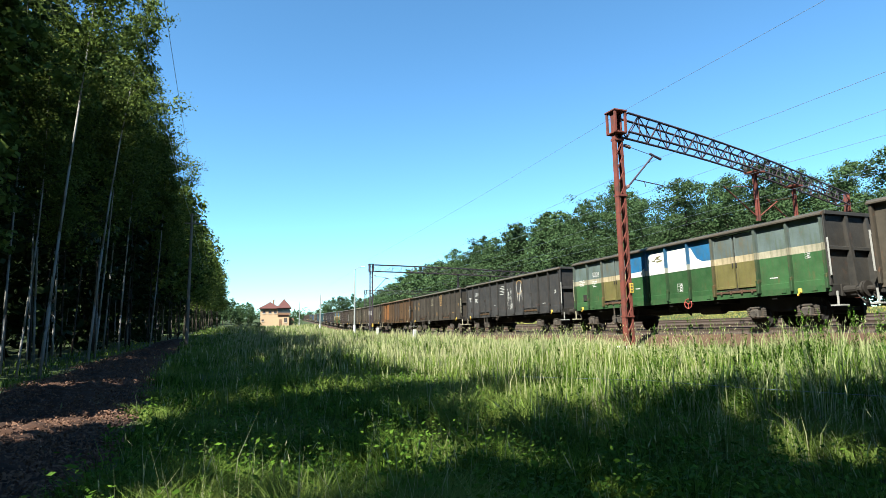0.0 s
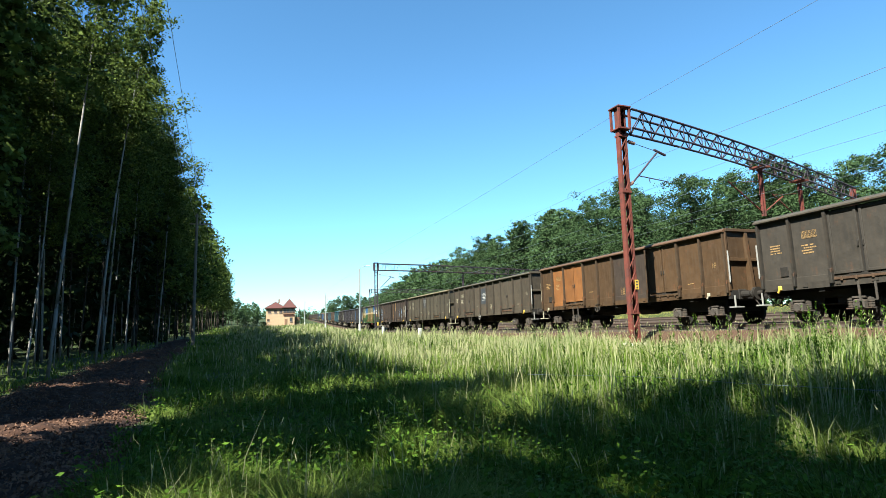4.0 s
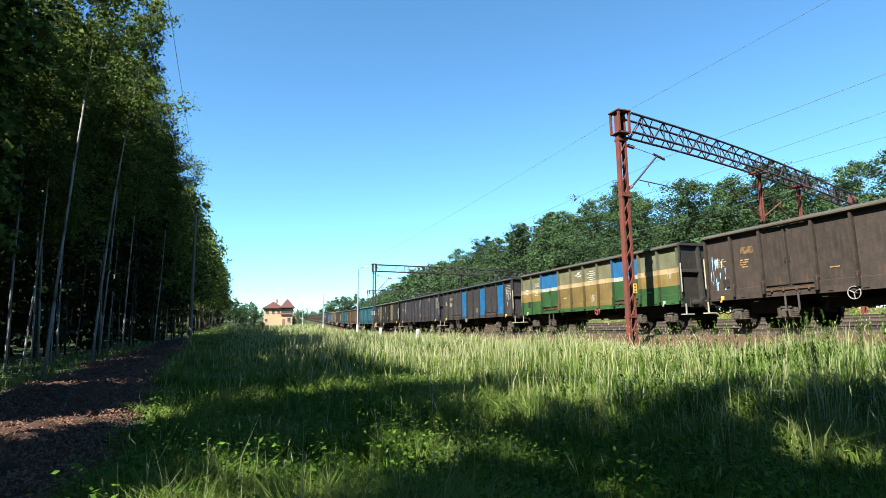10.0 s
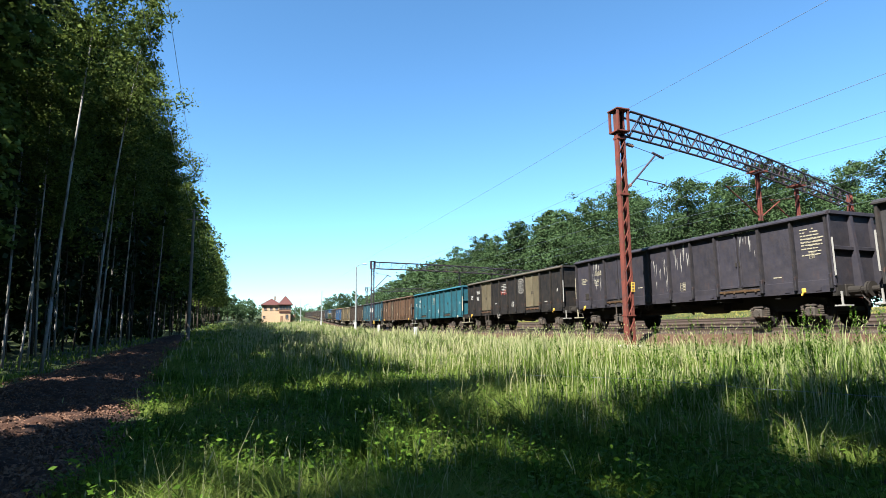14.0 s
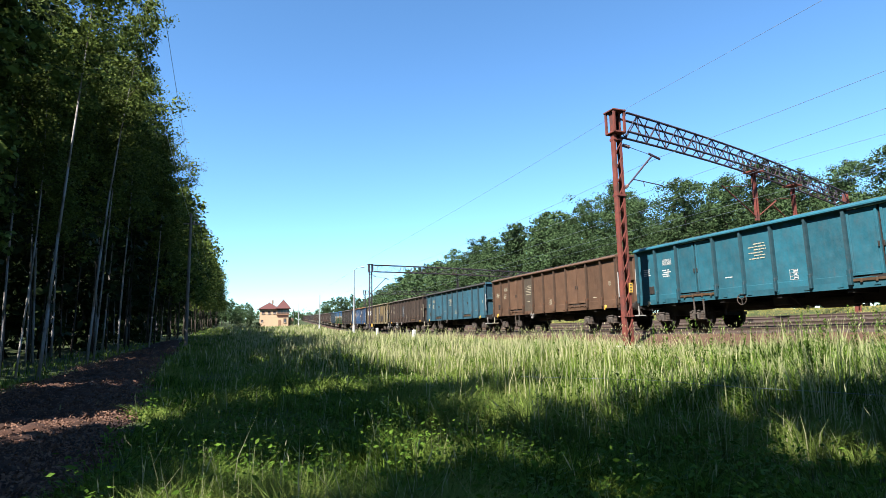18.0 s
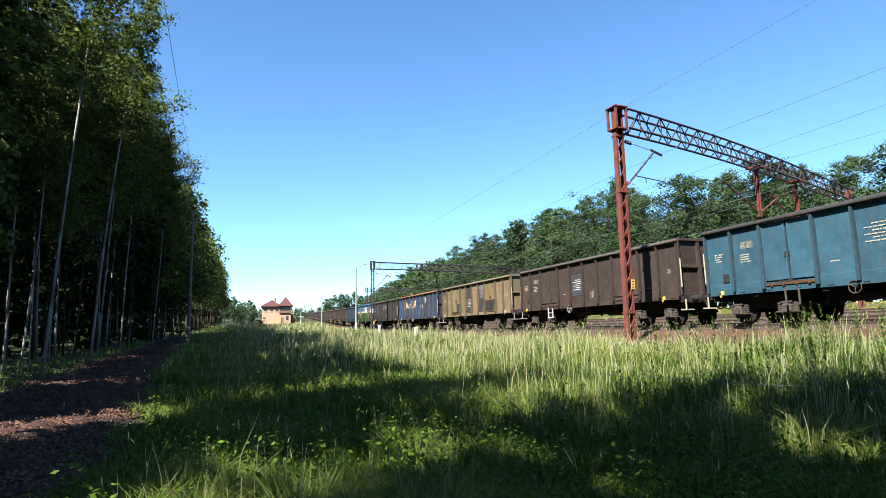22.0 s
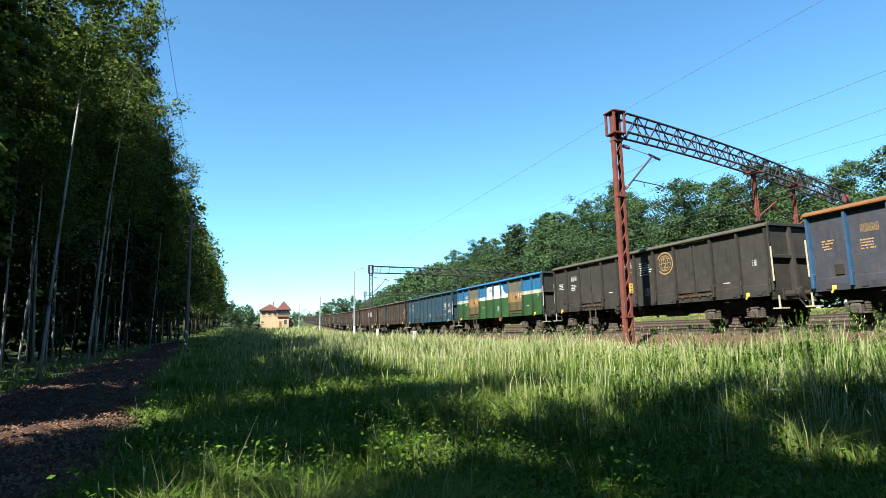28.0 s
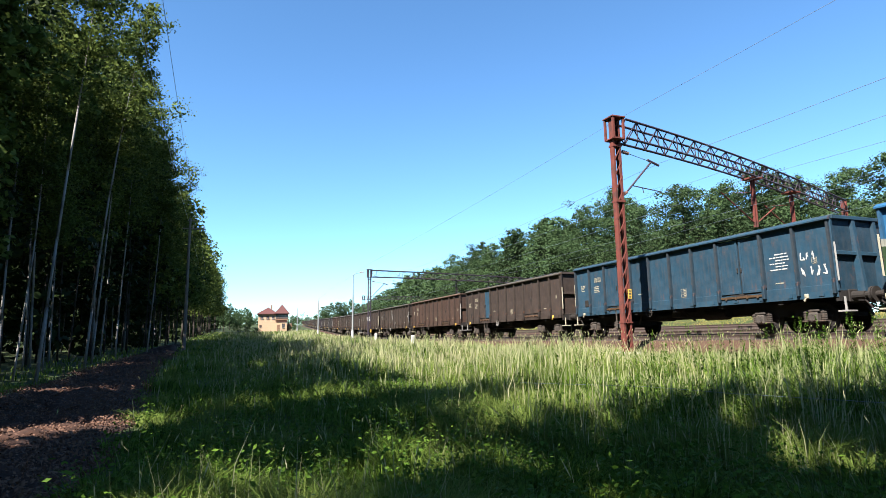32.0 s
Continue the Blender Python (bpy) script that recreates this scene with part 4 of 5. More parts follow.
def arch(u):
    """How far the beam is bowed up to fit the camera's view, from 0 to 1 along it."""
    return 0.46 * (1 - (1 - min(u, 0.6) / 0.6) ** 2) - 0.4 * max(0.0, u - 0.6) ** 2


def gantry(at, steel=RUST, view_bow=1.0):
    """A portal over all tracks: two masts, a lattice beam, hanging posts and the cantilever of the near track."""
    g = thing("catenary_gantry", at, "rusty red-brown steel lattice portal over the tracks", "gantry", "overhead line portals")
    lo, hi = 0.4, 9.62
    lattice_mast(g, (0, 0), (lo, hi), steel)
    bm = bmesh.new()
    solid(bm, (0, 0, hi + 0.02), (0.62, 0.62, 0.06), bevel=0.01)
    solid(bm, (0, 0, hi - 0.85), (0.56, 0.56, 0.06), bevel=0.01)
    for x, y in ((-0.24, -0.24), (0.24, -0.24), (0.24, 0.24), (-0.24, 0.24)):
        solid(bm, (x, y, hi - 0.42), (0.08, 0.08, 0.86))
    part("mast_head", bm, steel, g)
    bm = bmesh.new()
    solid(bm, (0.13, -0.15, 2.75), (0.17, 0.012, 0.36), bevel=0.003)
    part("number_plate", bm, YELLOW, g, "small yellow plate")
    for i in range(3):
        bm = bmesh.new()
        solid(bm, (0.13, -0.159, 2.86 - 0.11 * i), (0.08, 0.006, 0.045))
        part("plate_mark", bm, BLACKP, g)
    # the beam: four chords and crossed bracing
    a, b = Vector((0.25, 0, 0)), Vector((25.6, 8.0, 0))
    d = (b - a).normalized()
    side = Vector((-d.y, d.x, 0)) * 0.3
    length, turn = (b - a).length, math.degrees(math.atan2(d.y, d.x))
    for z in (hi - 0.82, hi - 0.06):
        for sgn in (-1, 1):
            run = np.array([a.lerp(b, u / 17) + side * sgn + Vector((0, 0, z + view_bow * arch(u / 17))) for u in range(18)])
            cut = np.array([side.normalized() * p + Vector((0, 0, q)) for p, q in ((-0.035, -0.035), (0.035, -0.035), (0.035, 0.035), (-0.035, 0.035))])
            k = np.arange(17 * 4).reshape(17, 4)
            turned = np.roll(k, -1, 1)
            put("beam_chord", sheet("beam_chord", (run[:, None] + cut[None]).reshape(-1, 3), np.stack([k, turned, turned + 4, k + 4], -1).reshape(-1, 4)), LATTICE, g)
    n = 34
    step = length / n

    def brace(p, q):
        bm = bmesh.new()
        bar(bm, p, q, 0.035, 0.03)
        return meshed("beam_brace", bm)
    up, down = brace((0, 0.3, 0), (step, 0.3, 0.76)), brace((0, 0.3, 0.76), (step, 0.3, 0))
    flat, stem = brace((0, -0.3, 0), (step, 0.3, 0)), brace((0, 0.3, 0), (0, 0.3, 0.76))
    for i in range(n):
        rise = view_bow * (arch((i + 1) / n) - arch(i / n))
        m = pose(*(a + d * step * i + Vector((0, 0, hi - 0.82 + view_bow * arch(i / n)))), 0, -math.degrees(math.atan(rise / step)), turn)
        put("beam_brace", up if i % 2 else down, LATTICE, g, m)
        put("beam_brace", down if i % 2 else up, LATTICE, g, m @ pose(0, -0.6, 0))
        put("beam_brace", flat, LATTICE, g, m @ (pose(0, 0, 0.76) if i % 2 else Matrix()))
        put("beam_brace", flat, LATTICE, g, m @ pose(0, 0, 0 if i % 2 else 0.76))
        if i % 2:
            put("beam_brace", stem, LATTICE, g, m)
            put("beam_brace", stem, LATTICE, g, m @ pose(0, -0.6, 0))
    lattice_mast(g, (b.x + 0.25, b.y), (lo, hi + view_bow * arch(1.0)), steel)
    for f in (0.455, 0.655):
        p = a + d * length * f
        lift = pose(0, 0, view_bow * arch(f))
        bm = bmesh.new()
        for x in (-0.08, 0.08):
            solid(bm, (p.x + x, p.y, hi - 2.1), (0.04, 0.14, 2.7))
        for k in range(6):
            bar(bm, (p.x - 0.09, p.y, hi - 3.3 + k * 0.42), (p.x + 0.09, p.y, hi - 2.95 + k * 0.42), 0.03, 0.12)
        solid(bm, (p.x, p.y, hi - 0.86), (0.7, 0.7, 0.08))
        part("hanging_post", bm, steel, g).matrix_basis = lift
        bm = bmesh.new()
        rod(bm, (p.x - 0.12, p.y, hi - 3.2), (p.x - 2.3, p.y, hi - 1.75), 0.035)
        rod(bm, (p.x - 0.12, p.y, hi - 1.6), (p.x - 2.1, p.y, hi - 1.8), 0.015)
        rod(bm, (p.x + 0.12, p.y, hi - 3.2), (p.x + 1.5, p.y, hi - 2.3), 0.035)
        part("cantilever", bm, steel, g).matrix_basis = lift
    # cantilever over the near track
    bm = bmesh.new()
    rod(bm, (0.42, 0, 6.72), (1.72, 0, 8.05), 0.04)
    rod(bm, (1.55, 0, 8.12), (2.1, 0, 7.94), 0.05)
    rod(bm, (0.7, 0, 7.0), (2.1, 0, 6.86), 0.022)
    rod(bm, (1.2, 0, 6.95), (1.25, 0, 6.75), 0.015)
    part("cantilever", bm, LATTICE, g)
    bm = bmesh.new()
    for p, q in (((0.2, 0, 6.58), (0.42, 0, 6.72)), ((0.3, 0, 8.34), (0.62, 0, 8.28))):
        p, q = Vector(p), Vector(q)
        for k in range(4):
            c = p.lerp(q, (k + 0.5) / 4)
            rod(bm, p.lerp(q, k / 4 + 0.04), p.lerp(q, k / 4 + 0.2), 0.07, seg=10)
        rod(bm, p, q, 0.03)
    part("insulator", bm, CERAMIC, g)
    bm = bmesh.new()
    rod(bm, (0.62, 0, 8.28), (1.6, 0, 8.08), 0.012)
    part("stay_rod", bm, LATTICE, g)
    return g


gantry(pose(14.22, 17.2, 0))
# far portals take the darker steel: their backlit shade is in the colour
gantry(pose(16.05, 62.5, -1.06, 0, 0, -3.4), LATTICE, 0.3)
gantry(pose(30.0, 122.0, -0.08, 0, 0, -6.6), LATTICE, 0.3)      # stands between the tracks, behind the train


def wire(name, points, r, words):
    """A thin line through points, one rigid curve of short rods."""
    cu = bpy.data.curves.new(name, "CURVE")
    cu.dimensions, cu.bevel_depth, cu.bevel_resolution = "3D", r, 1
    sp = cu.splines.new("POLY")
    sp.points.add(len(points) - 1)
    for p, q in zip(sp.points, points):
        p.co = (*q, 1)
    cu.materials.append(WIRE)
    return tagged(new(name, cu), words, "cable")


def along(off, high, sag, spans):
    """Points of a wire over the track, hung between the portals."""
    pts = []
    for s0, s1 in zip(spans, spans[1:]):
        for k in range(8):
            u = k / 8
            s = s0 + (s1 - s0) * u
            pts.append((RAIL_X + off + float(bend(s)), s, float(grade(s)) - float(grade(17.2)) + high - sag * 4 * u * (1 - u)))
    return pts


SPANS = [-60, -25, 17.2, 62.5, 112, 168, 230]
wire("feeder_wire", along(-3.0, 9.8, 0.2, SPANS), 0.006, "thin grey feeder wire along the mast heads")
for off, hgt in ((-1.3, 8.05), (4.6, 8.1), (10.2, 8.1)):
    wire("catenary_wire", along(off, hgt, 0.35, SPANS), 0.007, "thin catenary wire over the railway track")
    wire("contact_wire", along(off + 0.2, hgt - 1.15, 0.0, SPANS), 0.006, "thin contact wire over the railway track")

# ---- poles beside the line and along the forest ----
POST = surface("weathered_post", (0.16, 0.165, 0.16), 0.85, vary=0.25, scale=2)


def lamp_post(x, y, h):
    z = float(land(x, y))
    p = thing("lamp_post", pose(x, y, z), "slim pale concrete lamp post with a bent arm", "street lamp")
    bm = bmesh.new()
    rod(bm, (0, 0, -0.3), (0, 0, h), 0.12, 0.07, seg=10)
    part("pole", bm, POST, p)
    bm = bmesh.new()
    rod(bm, (0, 0, h), (0.35, 0, h + 0.22), 0.035)
    rod(bm, (0.35, 0, h + 0.22), (0.9, 0, h + 0.35), 0.035)
    part("arm", bm, POST, p)
    bm = bmesh.new()
    solid(bm, (1.1, 0, h + 0.38), (0.55, 0.22, 0.12), bevel=0.03)
    part("lamp_head", bm, WHITE, p)
    bm = bmesh.new()
    rod(bm, (0, 0, 0), (0, 0, 1.1), 0.17, 0.165, seg=10)
    part("painted_base", bm, WHITE, p, "white-painted base")


lamp_post(15.85, 70.0, 8.0)
for x, y, h in ((19.9, 120.0, 7.2), (22.4, 172.0, 7.0), (24.8, 205.0, 6.0)):
    z = float(land(x, y))
    p = thing("signal_pole", pose(x, y, z), "thin grey concrete pole beside the track", "pole", "poles along the line")
    bm = bmesh.new()
    rod(bm, (0, 0, -0.3), (0, 0, h), 0.16, 0.09, seg=8)
    part("pole", bm, POST, p)
    bm = bmesh.new()
    rod(bm, (0, 0, 0), (0, 0, 1.0), 0.18, 0.175, seg=8)
    part("painted_base", bm, WHITE, p)
for x, y in ((15.6, 58.0), (13.9, 41.0)):
    s = thing("marker_stone", pose(x, y, float(land(x, y))), "small white concrete marker stone in the grass", "marker stone")
    bm = bmesh.new()
    solid(bm, (0, 0, 0.35), (0.26, 0.22, 0.9), bevel=0.04)
    part("stone", bm, WHITE, s)
sb = thing("signal_board", pose(16.1, 63.0, float(land(16.1, 63.0))), "small white board on a thin steel post", "track sign")
bm = bmesh.new()
rod(bm, (0, 0, -0.2), (0, 0, 2.6), 0.03)
part("post", bm, DARK, sb)
bm = bmesh.new()
solid(bm, (0, -0.04, 2.4), (0.45, 0.02, 0.45), bevel=0.004)
part("board", bm, WHITE, sb)


def power_pole(x, y, h):
    z = float(land(x, y))
    p = thing("power_pole", pose(x, y, z), "weathered wooden power pole with a short crossarm", "power pole", "poles along the forest")
    bm = bmesh.new()
    rod(bm, (0, 0, -0.3), (0, 0, h), 0.15, 0.10, seg=10)
    part("pole", bm, WOODPOLE, p)
    bm = bmesh.new()
    solid(bm, (0.35, 0, h - 0.9), (1.8, 0.09, 0.09))
    solid(bm, (0.1, 0, h - 0.2), (0.6, 0.07, 0.07))
    part("crossarm", bm, WOODPOLE, p)
    for dx in (0.25, 1.1):
        bm = bmesh.new()
        rod(bm, (dx, 0, h - 0.85), (dx, 0, h - 0.6), 0.05, 0.035)
        part("insulator", bm, CERAMIC, p)


power_pole(-2.35, 52.0, 11.2)
for x, top in ((-2.42, 10.9), (-1.72, 10.95)):
    pts = []
    for s0, s1 in ((-40, 8), (8, 52), (52, 96)):
        for k in range(9):
            u = k / 8
            pts.append((x, s0 + (s1 - s0) * u, top + 0.1 - 0.6 * 4 * u * (1 - u) * (s0 == 8)))
    wire("power_line", pts, 0.008, "thin dark power line along the forest edge")
power_pole(-2.2, 8 - 44.0, 11.2)
wire("slack_cable", [(4.6, 8.2, 0.62), (5.14, 5.91, 0.72), (5.32, 4.76, 0.73), (5.84, 3.55, 0.73), (6.4, 2.2, 0.76)], 0.0025, "thin dark cable hanging low over the grass")


# ---- signal box ----
WALL = surface("cream_render", (0.30, 0.205, 0.130), 0.9, vary=0.12, scale=1.5)
ROOF = surface("red_tiles", (0.062, 0.024, 0.022), 0.8, vary=0.25, scale=3)
PANE = surface("dark_glass", (0.03, 0.035, 0.045), 0.1, vary=0.2, bump=0)
BROWN = surface("brown_timber", (0.14, 0.08, 0.05), 0.8, vary=0.25)


def hip_roof(bm, x0, x1, y0, y1, z, h, over=0.6):
    x0, x1, y0, y1 = x0 - over, x1 + over, y0 - over, y1 + over
    inset = min((x1 - x0), (y1 - y0)) / 2
    b = [bm.verts.new(p) for p in ((x0, y0, z), (x1, y0, z), (x1, y1, z), (x0, y1, z))]
    lo = [bm.verts.new((v.co.x, v.co.y, z - 0.18)) for v in b]
    if (x1 - x0) >= (y1 - y0):
        r = [bm.verts.new((x0 + inset, (y0 + y1) / 2, z + h)), bm.verts.new((x1 - inset + 0.01, (y0 + y1) / 2, z + h))]
        faces = [(b[0], b[1], r[1], r[0]), (b[1], b[2], r[1]), (b[2], b[3], r[0], r[1]), (b[3], b[0], r[0])]
    else:
        r = [bm.verts.new(((x0 + x1) / 2, y0 + inset, z + h)), bm.verts.new(((x0 + x1) / 2, y1 - inset, z + h))]
        faces = [(b[0], b[1], r[0]), (b[1], b[2], r[1], r[0]), (b[2], b[3], r[1]), (b[3], b[0], r[0], r[1])]
    for f in faces:
        bm.faces.new(f)
    for i in range(4):
        j = (i + 1) % 4
        bm.faces.new((b[i], lo[i], lo[j], b[j]))
    bm.faces.new(lo)
    bmesh.ops.recalc_face_normals(bm, faces=bm.faces)
    return bm


def framed_window(house, x, y, z, w, h, bars=1):
    bm = bmesh.new()
    for dx in (-w / 2, w / 2):
        solid(bm, (x + dx, y - 0.03, z), (0.09, 0.1, h + 0.09))
    for dz in (-h / 2, h / 2):
        solid(bm, (x, y - 0.03, z + dz), (w, 0.1, 0.09))
    for k in range(bars):
        solid(bm, (x - w / 2 + w * (k + 1) / (bars + 1), y - 0.03, z), (0.06, 0.08, h))
    win = part("window", bm, BROWN, house)
    bm = bmesh.new()
    solid(bm, (x, y - 0.005, z), (w, 0.03, h))
    part("pane", bm, PANE, win)
    bm = bmesh.new()
    solid(bm, (x, y - 0.08, z - h / 2 - 0.09), (w + 0.25, 0.22, 0.08))
    part("sill", bm, CONCRETE, win)


hz = float(land(17, 203)) - 0.1
house = thing("signal_box", pose(14.2, 200.0, hz, 0, 0, -6) @ Matrix.Diagonal((0.87, 1, 1, 1)), "two-storey cream signal box with a red tiled roof", "building")
bm = bmesh.new()
solid(bm, (2.4, 4.5, 2.8), (7.0, 9.0, 6.2))
part("wall", bm, WALL, house)
bm = bmesh.new()
solid(bm, (7.6, 4.0, 2.8), (4.2, 7.0, 6.2))
part("wall", bm, WALL, house)
bm = bmesh.new()
solid(bm, (7.6, -0.6, 1.6), (4.0, 2.2, 3.2))
part("annex", bm, WALL, house)
bm = bmesh.new()
solid(bm, (7.6, -0.6, 3.27), (4.4, 2.6, 0.14))
part("annex_roof", bm, ROOF, house)
part("roof", hip_roof(bmesh.new(), -1.1, 5.9, 0, 9, 5.95, 2.3), ROOF, house)
part("roof", hip_roof(bmesh.new(), 5.4, 9.9, -0.2, 7.6, 6.1, 3.1), ROOF, house)
bm = bmesh.new()
solid(bm, (3.6, 5.5, 8.4), (0.6, 0.6, 1.4), bevel=0.02)
part("chimney", bm, BROWN, house)
bm = bmesh.new()
solid(bm, (7.65, 0.35, 4.7), (4.5, 0.8, 2.0))
bay = part("glazed_bay", bm, BROWN, house, "dark glazed bay of the operator's room")
for k in range(4):
    bm = bmesh.new()
    solid(bm, (5.95 + k * 1.13, -0.09, 4.95), (0.98, 0.06, 1.2))
    part("pane", bm, PANE, bay)
bm = bmesh.new()
solid(bm, (7.7, -0.4, 3.75), (4.9, 1.2, 0.1))
for k in range(9):
    solid(bm, (5.3 + k * 0.6, -0.95, 4.15), (0.05, 0.05, 0.8))
solid(bm, (7.7, -0.95, 4.55), (4.9, 0.07, 0.07))
part("balcony", bm, BROWN, house)
for x in (0.2, 2.4, 4.4):
    framed_window(house, x, 0, 4.7, 1.0, 0.8)
for x in (-0.2,):
    framed_window(house, x, 0, 1.9, 0.8, 0.6)
framed_window(house, 8.3, -1.7, 1.9, 1.0, 1.4)
bm = bmesh.new()
solid(bm, (6.4, -1.72, 1.1), (1.0, 0.08, 2.1))
part("door", bm, BROWN, house)
bm = bmesh.new()
solid(bm, (10.6, 0.5, 1.3), (1.8, 2.0, 2.6))
part("shed", bm, BROWN, house)


# ---- trees ----
def tree_meshes(seed, h, base, spread, leaves, leaf, limbs, lean=0.0, stout=0.011, narrow=1.0, core=0, bare=False, puff=1.0):
    """A tapered trunk with limbs, and a crown of many small leaves in clumps along them."""
    rs = np.random.RandomState(seed)
    bm, lm = bmesh.new(), bmesh.new()
    bx, by = rs.uniform(-lean, lean, 2)

    def axis(u):
        return Vector((bx * u * u * h + 0.12 * math.sin(u * 5 + seed), by * u * u * h + 0.12 * math.cos(u * 4 + seed), u * h))
    n = 7
    for i in range(n):
        rod(bm, axis(i / n), axis((i + 1) / n + 0.01), h * stout * (1 - 0.9 * i / n), h * stout * (1 - 0.9 * (i + 1) / n), seg=6)
    clumps = []
    for k in range(limbs):
        u = base + (0.97 - base) * (k + rs.rand()) / limbs
        v = (u - base) / (1 - base)
        reach = spread * (0.35 + 0.65 * math.sin(math.pi * min(1, 0.22 + 0.78 * v) ** narrow)) * rs.uniform(0.6, 1.15)
        if v > 0.9:
            reach *= 0.55
        a = k * 2.4 + rs.uniform(-0.6, 0.6)
        p = axis(u)
        d = Vector((math.cos(a), math.sin(a), rs.uniform(0.15, 0.75)))
        q = p + d * reach
        mid = p.lerp(q, 0.55) + Vector((0, 0, 0.1 * reach))
        r = h * stout * (1 - 0.9 * u) * 0.35 + 0.007
        if not bare or k % 3 == 0:
            rod(lm, p, mid, r, r * 0.6, seg=4), rod(lm, mid, q, r * 0.6, r * 0.25, seg=3)
        for f in (0.35, 0.6, 0.8, 1.0):
            c = p.lerp(mid, f / 0.55) if f < 0.55 else mid.lerp(q, (f - 0.55) / 0.45)
            clumps.append((*(c + Vector(rs.randn(3) * 0.18 * reach)), ((0.18 + 0.22 * f) * reach + 0.22) * puff))
    clumps.append((*axis(0.95), 0.55 * puff))
    cl = np.array(clumps)
    w = cl[:, 3] ** 1.6
    pick = rs.choice(len(cl), leaves, p=w / w.sum())
    g = rs.randn(leaves, 3)
    g *= (rs.rand(leaves, 1) ** 0.3) / np.linalg.norm(g, axis=1)[:, None]
    g[:core] *= 0.5                  # larger sprays close the heart of each clump
    c = cl[pick, :3] + g * cl[pick, 3:] * (1, 1, 0.72)
    d = rs.randn(leaves, 3) * (1, 1, 0.7)
    d /= np.linalg.norm(d, axis=1)[:, None]
    nrm = rs.randn(leaves, 3) * 0.4 + g * 1.1 + (0, 0, 0.3)
    e = np.cross(d, nrm)
    e /= np.linalg.norm(e, axis=1)[:, None]
    s = leaf * rs.uniform(0.55, 1.25, (leaves, 1))
    s[:core] = rs.uniform(1.2, 2.1, (core, 1)) * leaf
    v = np.stack([c - d * s, c + e * s * 0.62 - d * s * 0.1, c + d * s, c - e * s * 0.62 - d * s * 0.1], 1).reshape(-1, 3)
    return meshed("trunk", bm, True), meshed("branchwork", lm, True), sheet("crown", v, np.arange(leaves * 4).reshape(-1, 4))


def tree(kinds, at, bark, leaf, words, category, group):
    trunk, limbs, crown = kinds
    t = thing("tree", at, words, category, group)
    put("trunk", trunk, bark, t)
    tagged(put("branchwork", limbs, BARK, t), kind="stuff")
    put("crown", crown, leaf, t)
    return t


BIRCHES = [tree_meshes(40 + i, 19.5, (0.30, 0.50, 0.40, 0.56)[i], 2.7, 15000, 0.074, 52, 0.05, 0.0031, 0.8, 3600, False, 0.86) for i in range(4)]
SLIM = [tree_meshes(45 + i, 19.5, 0.22, 1.35, 5600, 0.145, 40, 0.03, 0.0034, 0.8, 1500, True) for i in range(2)]
MID = [tree_meshes(35 + i, 19.5, 0.30, 1.9, 4800, 0.17, 34, 0.03, 0.0034, 0.8, 1100, True, 0.85) for i in range(2)]
TALL = [tree_meshes(37 + i, 19.5, 0.46, 1.6, 5200, 0.15, 36, 0.02, 0.0034, 0.8, 1200, True) for i in range(2)]
HIGH = [tree_meshes(31 + i, 19.5, 0.61, 1.7, 2300, 0.17, 17, 0.02, 0.0034, 0.8, 700, True, 0.8) for i in range(2)]
PALE = [tree_meshes(48 + i, 19.5, 0.58, 1.35, 7000, 0.074, 34, 0.02, 0.0036, 0.8, 1500) for i in range(2)]
FAR_BIRCHES = [tree_meshes(50 + i, 19.5, 0.24, 2.8, 1700, 0.23, 40, 0.07, 0.0034, 0.8, 200, True) for i in range(3)]
INNER = [tree_meshes(60 + i, 19.0, 0.20, 2.7, 1300, 0.30, 34, 0.10, 0.0030, 0.8, 0, True) for i in range(3)]
INNER_NEAR = [tree_meshes(65 + i, 19.0, 0.24, 2.7, 2200, 0.19, 34, 0.10, 0.0030, 0.8, 0, True) for i in range(2)]
OAKS = [tree_meshes(80 + i, 14.5, (0.12, 0.30, 0.16, 0.36)[i], (3.4, 2.7, 3.6, 2.5)[i], 8500, 0.135, 34, 0.02, 0.010, 0.7, 2600, False, 1.2) for i in range(4)]
NEAR_OAKS = [tree_meshes(85 + i, 14.5, (0.12, 0.26, 0.16, 0.32)[i], (3.9, 3.1, 4.2, 2.8)[i], 19000, 0.088, 40, 0.02, 0.010, 0.7, 6500, False, 1.15) for i in range(4)]
FAR_OAKS = [tree_meshes(90 + i, 14.5, 0.16, 3.3, 1250, 0.31, 26, 0.02, 0.012, 0.7, 300, True, 1.3) for i in range(3)]
rnd = random.Random(7)


def edge(y):
    """Where the forest's edge runs."""
    return -7.3 + 0.028 * max(y, 0) + 0.012 * max(y - 55, 0)


def stand(kinds, x, y, scale, bark, leaf, words, category, group, tilt=0.0):
    m = pose(x, y, float(land(x, y)) - 0.05, 0, tilt, 0) @ pose(0, 0, 0, 0, 0, rnd.uniform(0, 360)) @ Matrix.Diagonal((scale, scale, scale * rnd.uniform(0.95, 1.06), 1))
    return tree(kinds, m, bark, leaf, words, category, group)


